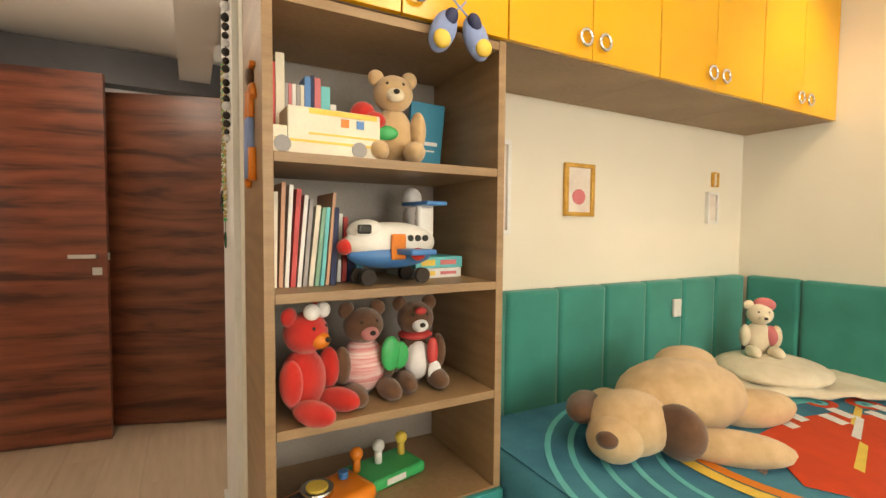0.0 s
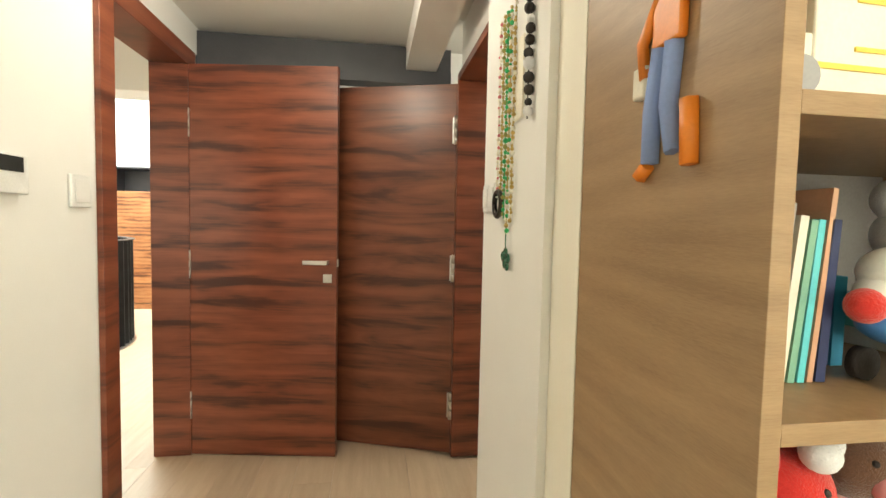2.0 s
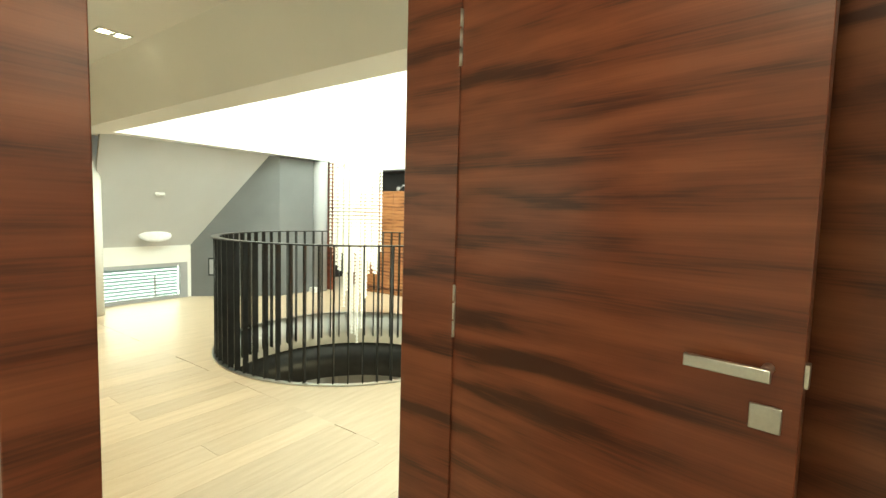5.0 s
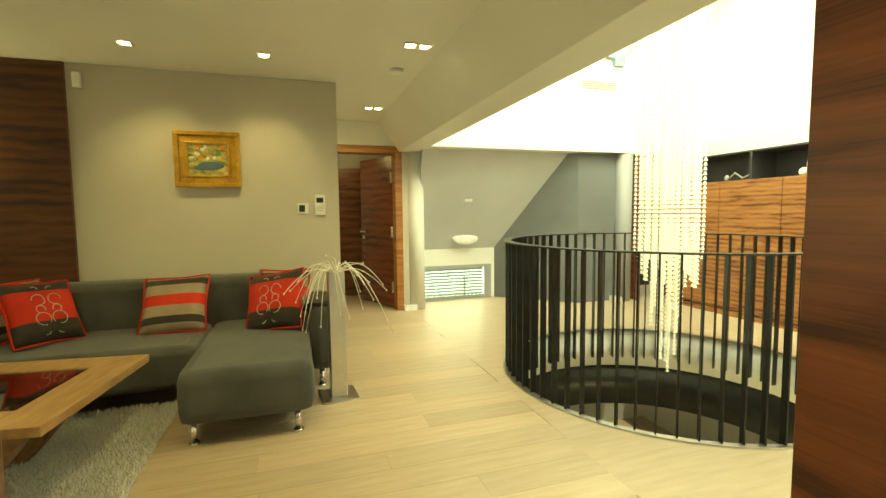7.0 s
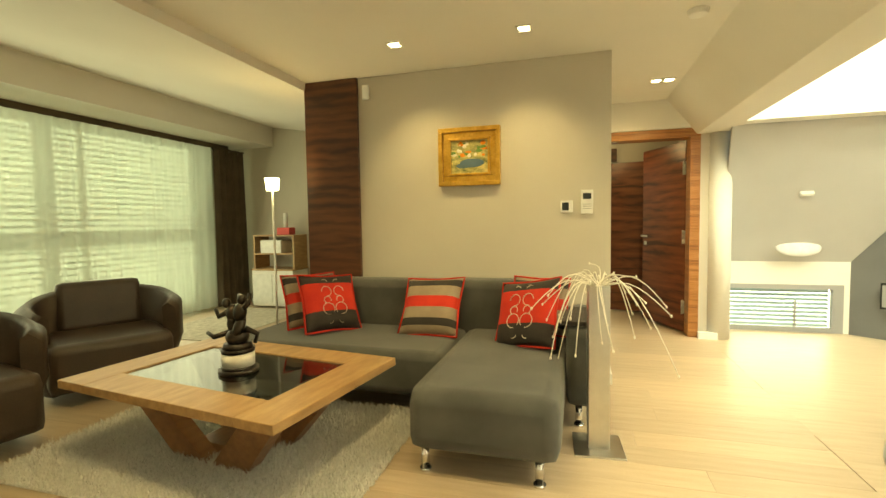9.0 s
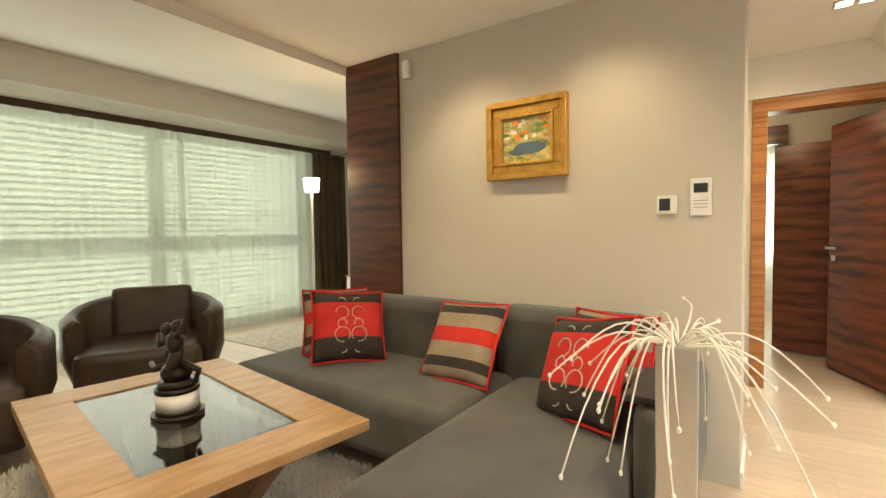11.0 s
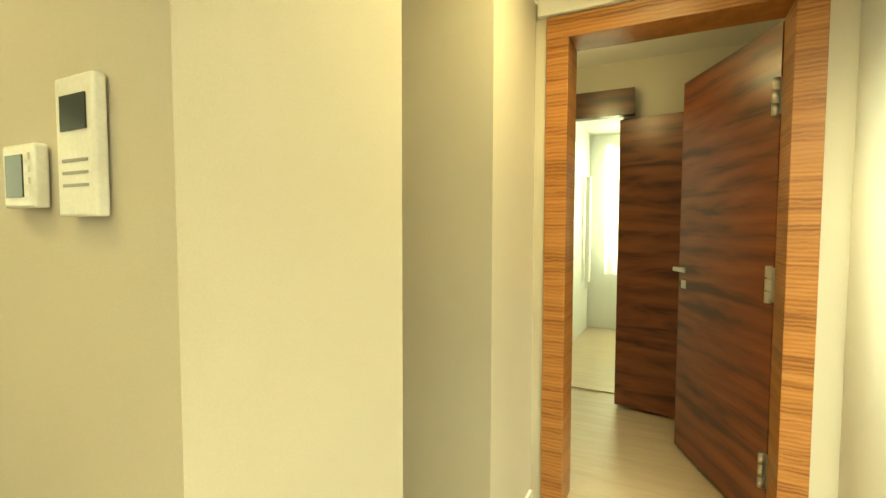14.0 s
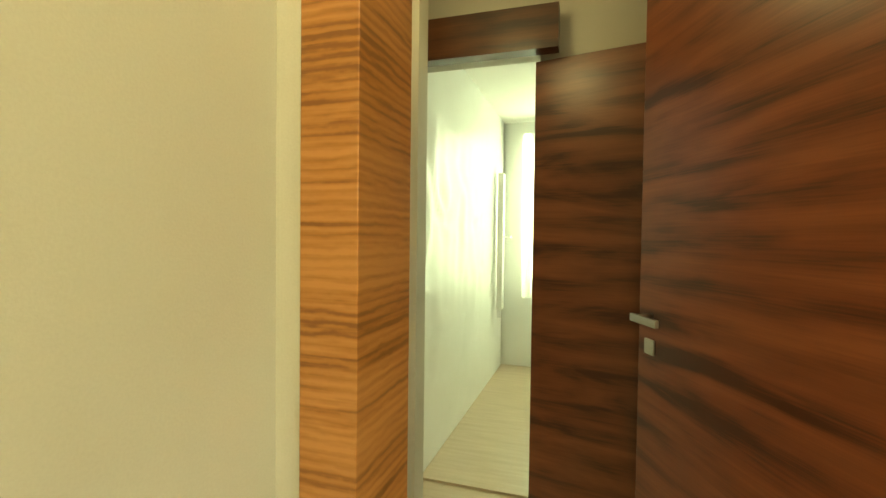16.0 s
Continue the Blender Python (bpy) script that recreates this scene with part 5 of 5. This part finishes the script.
og = thing("toy_guitar", pose(.78, 1.46, SH[0], 0, 0, 20), "orange and black toy keyboard with a round speaker", "toy")
part("body", B(((-.12, -.07, 0), (.14, .08, .05)), bevel=.022), ORANGE, og)
part("keys", B(((-.13, -.075, .02), (-.04, .05, .058)), bevel=.006), BLACKF, og)
part("speaker_ring", cyl(bmesh.new(), (-.005, .02, .05), .045, .016, seg=24), CHROME, og, "silver ring")
part("speaker", cyl(bmesh.new(), (-.005, .02, .066), .03, .004, seg=24), YCARD, og)
part("knob", cyl(bmesh.new(), (.09, .03, .05), .014, .02, seg=14), BLUET, og)

# baby shoes hanging from the cupboard
for sx in (-1, 1):
    bm = bmesh.new()
    blob(bm, (0, 0, -.075), (.026, .022, .05), 0), blob(bm, (0, -.016, -.10), (.018, .012, .02), 1), blob(bm, (0, -.012, -.045), (.014, .014, .022), 2)
    tube(bm, [(0, 0, -.03), (-sx * .015, 0, .0), (-sx * .02, .004, .02)], .002, 0)
    single("baby_shoe", bm, [LBLUE, YCARD, NAVY], pose(1.105 + sx * .014, 1.300, 1.845, 0, -sx * 24) @ Matrix.Diagonal((1.35, 1.2, 1.2, 1)), "pale blue knitted baby shoe hanging from a handle", "shoe", "baby shoes")

# hanging wooden figure on the shelf side, beads on the wall
bm = bmesh.new()
bx(bm, (0, -.03, -.02), (.012, .03, .06), 0, None, .004), tube(bm, [(.006, .02, .05), (.006, .06, .0), (.006, .05, -.05)], .009, 0), tube(bm, [(.006, -.02, .05), (.006, -.05, .05), (.006, -.07, .02)], .009, 0)
tube(bm, [(.006, .015, -.02), (.006, .03, -.10), (.006, .03, -.17)], .013, 1), tube(bm, [(.006, -.012, -.02), (.006, -.005, -.10), (.006, -.02, -.16)], .013, 1)
blob(bm, (.006, .0, .085), (.012, .022, .026), 2), bx(bm, (0, -.05, .10), (.013, .05, .112), 0, None, .003), bx(bm, (.001, .045, -.075), (.014, .075, -.03), 3, None, .004), tube(bm, [(.006, -.045, -.10), (.006, -.05, -.18)], .012, 0), tube(bm, [(.006, .035, -.17), (.006, .055, -.185)], .011, 0)
single("wooden_figure", bm, [ORANGE, LBLUE, PLUSHB, CARD], pose(SX0 - .013, 1.515, 1.55), "painted flat wooden hanging figure on the shelf side", "wall decoration")


def beads(y, z0, z1, mats, label, r=.009):
    bm = bmesh.new()
    z, k = z0, 0
    rb = random.Random(int(y * 1000))
    while z > z1:
        rr = r * (.7 + rb.random() * .7)
        blob(bm, (0, rb.uniform(-.006, .006), z), (rr, rr, rr), k % len(mats), seg=8)
        z -= rr * 2.1
        k += 1
    tube(bm, [(0, 0, z0), (0, 0, z1)], .0015)
    single("bead_string", bm, mats, pose(.588, y, 0), label, "bead string", "hanging beads")


GOLDB = plain("gold_bead", (.5, .35, .1), .35)
OLIVE = plain("olive_bead", (.3, .3, .08), .4)
beads(2.00, 2.25, 1.54, [BLACKF, PLUSHN, BLACKF, BRONZE], "long string of dark and white beads on the wall", .012)
beads(2.11, 1.86, 1.30, [GOLDB, CARD, GOLDB], "fine gold bead string hanging on the wall", .0045)
beads(2.145, 1.86, 1.27, [GOLDB, GREENT, CARD], "gold and green bead string hanging on the wall", .005)
beads(2.175, 1.86, 1.31, [GREENT, OLIVE], "green bead string on the wall", .0055)
beads(2.21, 1.86, 1.38, [GOLDB, OLIVE], "olive and gold bead string on the wall", .0045)
beads(2.245, 1.86, 1.37, [CARD, PINK, CARD], "pale pink bead string hanging on the wall", .0045)
bm = bmesh.new()
tube(bm, [(0, .035 * math.cos(a * math.tau / 16), .035 * math.sin(a * math.tau / 16)) for a in range(17)], .008)
single("bangle", bm, BRONZE, pose(.585, 2.225, 1.352), "bronze bangle hanging among the beads", "ornament")
bm = bmesh.new()
tube(bm, [(0, 0, .09), (0, .004, .04), (0, 0, .02)], .0015)
for y, z, r in ((-.02, .0, .010), (.0, .016, .009), (.022, .003, .011), (.006, -.016, .010), (-.014, -.022, .008)):
    tube(bm, [(0, y + r * math.cos(a * math.tau / 12), z + r * math.sin(a * math.tau / 12)) for a in range(13)], .0035)
single("ring_charm", bm, plain("dark_green_glass", (.03, .12, .07), .2), pose(.588, 2.145, 1.205), "cluster of dark green rings on a string", "ornament")
for y in (2.385, 2.315):
    ws = thing("light_switch", pose(.599, y, 1.375), "white rocker switch beside the bead strings", "switch", "lobby switches")
    part("plate", B(((-.010, -.033, -.042), (0, .033, .042)), bevel=.002), PLASTIC, ws)
    part("rocker", B(((-.014, -.024, -.03), (-.0101, .024, .03)), bevel=.002), WPAINT, ws)
single("tassel_card", B(((-.004, -.03, -.10), (0, .03, .10))), CARD, pose(.598, 2.09, 1.66), "narrow printed card hung on the wall", "card")

# pictures on the cream wall
for x, z, w, h, m_, lab in ((1.52, 1.42, .10, .19, PLASTIC, "large pale picture in a thin white frame"), (2.004, 1.428, .088, .117, GOLD, "small picture in a gilt wooden frame"), (3.0, 1.375, .05, .085, PLASTIC, "small white framed picture near the corner"), (3.02, 1.53, .025, .04, GOLD, "tiny picture in a dark gilt frame")):
    pf = thing("framed_picture", pose(x, 1.771, z), lab, "picture")
    t_ = min(.018, w * .3)
    part("frame", B(((-w, -.02, -h), (w, -.001, -h + t_)), ((-w, -.02, h - t_), (w, -.001, h)), ((-w, -.02, -h + t_), (-w + t_, -.001, h - t_)), ((w - t_, -.02, -h + t_), (w, -.001, h - t_)), bevel=.002), m_, pf)
    part("print", B(((-w + t_, -.008, -h + t_), (w - t_, -.002, h - t_))), surf("print_" + str(x), (.65, .55, .50), (.85, .82, .76), .5, 0, 9, .02), pf)
    if m_ is GOLD and w > .05:
        bm = bmesh.new()
        blob(bm, (0, -.009, -.03), (.04, .001, .035))
        part("painted_shape", bm, PINK, pf)

# wall controls on the white lobby wall
ws = thing("light_switch", pose(NX + .001, 2.54, 1.37), "large white rocker switch on the white wall", "switch")
part("plate", B(((0, -.05, -.05), (.010, .05, .05)), bevel=.003), PLASTIC, ws)
part("rocker", B(((.0101, -.035, -.035), (.014, .035, .035)), bevel=.002), WPAINT, ws)
ws = thing("thermostat", pose(NX + .001, 2.25, 1.40), "white wall thermostat with a dark display", "thermostat")
part("body", B(((0, -.07, -.055), (.022, .05, .045)), bevel=.004), PLASTIC, ws)
part("display", B(((.0221, -.05, .0), (.024, .03, .038))), DKPL, ws)
pf = thing("wall_picture", pose(NX + .001, 2.00, 1.88), "dark framed picture on the white wall", "picture")
part("frame", B(((0, -.2, -.3), (.02, .2, .3)), bevel=.003), CHARC, pf)

# bathroom
wc = thing("toilet", pose(1.50, 4.60, 0), "white ceramic toilet with closed lid", "toilet")
bm = bmesh.new()
blob(bm, (0, -.28, .22), (.19, .30, .20), seg=24), bx(bm, (-.17, -.30, .02), (.17, -.004, .40), 0, None, .04)
part("bowl", bm, CERAM, wc)
bm = bmesh.new()
cyl(bm, (0, 0, 0), .20, .03, seg=32)
for v in bm.verts:
    v.co = Vector((v.co.x, v.co.y * 1.35 - .29, v.co.z + .425))
part("lid", bm, CERAM, wc)
bw = struct("wall_cistern", B(((.862, 4.602, 0), (2.3, 4.80, 1.48))), TILE, "half-height tiled cistern wall", "wall")
fp = thing("flush_plate", pose(1.47, 4.60, 1.02), "white flush plate on the tiled wall", "flush plate")
part("plate", B(((-.12, -.014, -.08), (.12, -.001, .08)), bevel=.003), PLASTIC, fp)
part("button", B(((-.08, -.02, -.04), (.08, -.0141, .04)), bevel=.003), WPAINT, fp)
tp = thing("paper_holder", pose(1.80, 4.595, .78), "toilet paper roll on a chrome holder", "paper holder")
part("roll", cyl(bmesh.new(), (-.05, -.06, 0), .055, .1, seg=20, rot=pose(0, 0, 0, 0, 90)), PLASTIC, tp)
part("arm", B(((-.06, -.10, .06), (.07, -.001, .07))), CHROME, tp)
bm = bmesh.new()
bx(bm, (-.10, -.10, 0), (.10, -.001, .02), 0, None, .003), tube(bm, [(-.05, -.05, 0), (-.06, -.06, -.05)], .01)
single("chrome_fixture", bm, CHROME, pose(1.80, 4.80, 1.66), "chrome shower fixture on the bathroom wall", "shower")
bm = bmesh.new()
bx(bm, (-.09, -.05, -.38), (.09, -.012, 0), 0, None, .016)
single("towel", bm, PLASTIC, pose(1.86, 4.60, 1.46), "white towel hanging over the tiled ledge", "towel")
tm = mesh("tile", B(((-.30, -.004, -.074), (.30, 0, .074)), bevel=.001), TILE)
for i in range(9):
    for k in range(2):
        ob = new("tile", tm)
        ob.parent = bw
        ob.matrix_basis = pose(1.17 + k * .605, 4.601, .08 + i * .152 + .06)

# unseen glowing window added behind the camera to light the bedroom
w5 = tagged(new("window_5"), "unseen bedroom window added behind the bed end", "window", kind="structure")
part("pane", B(((.5, -2.08, .85), (2.7, -2.07, 2.15))), PANE, w5)

# oak boards of hall, lobby and bedroom
BW, BL = .19, 2.0
boards = {}
rb = random.Random(8)
for x0, x1, y0, y1 in ((-6.52, HX0 + .0, -2.18, 4.3985), (HX0 + .001, .60, .2, 3.73)):
    i = 0
    while x0 + i * BW < x1 - .02:
        xa, w = x0 + i * BW, min(BW, x1 - x0 - i * BW)
        y = y0 - (.0 if i % 2 else .9) - rb.random() * .5
        while y < y1:
            a, b = max(y, y0), min(y + BL, y1)
            if b - a > .05:
                key = (round(w, 3), round(b - a, 2))
                if key not in boards:
                    boards[key] = mesh("board", B(((.0007, .0007, -.0139), (key[0] - .0007, key[1] - .0007, 0))), OAK)
                ob = new("board", boards[key])
                ob.parent = fl2
                ob.location = (xa, a, 0)
            y += BL
        i += 1
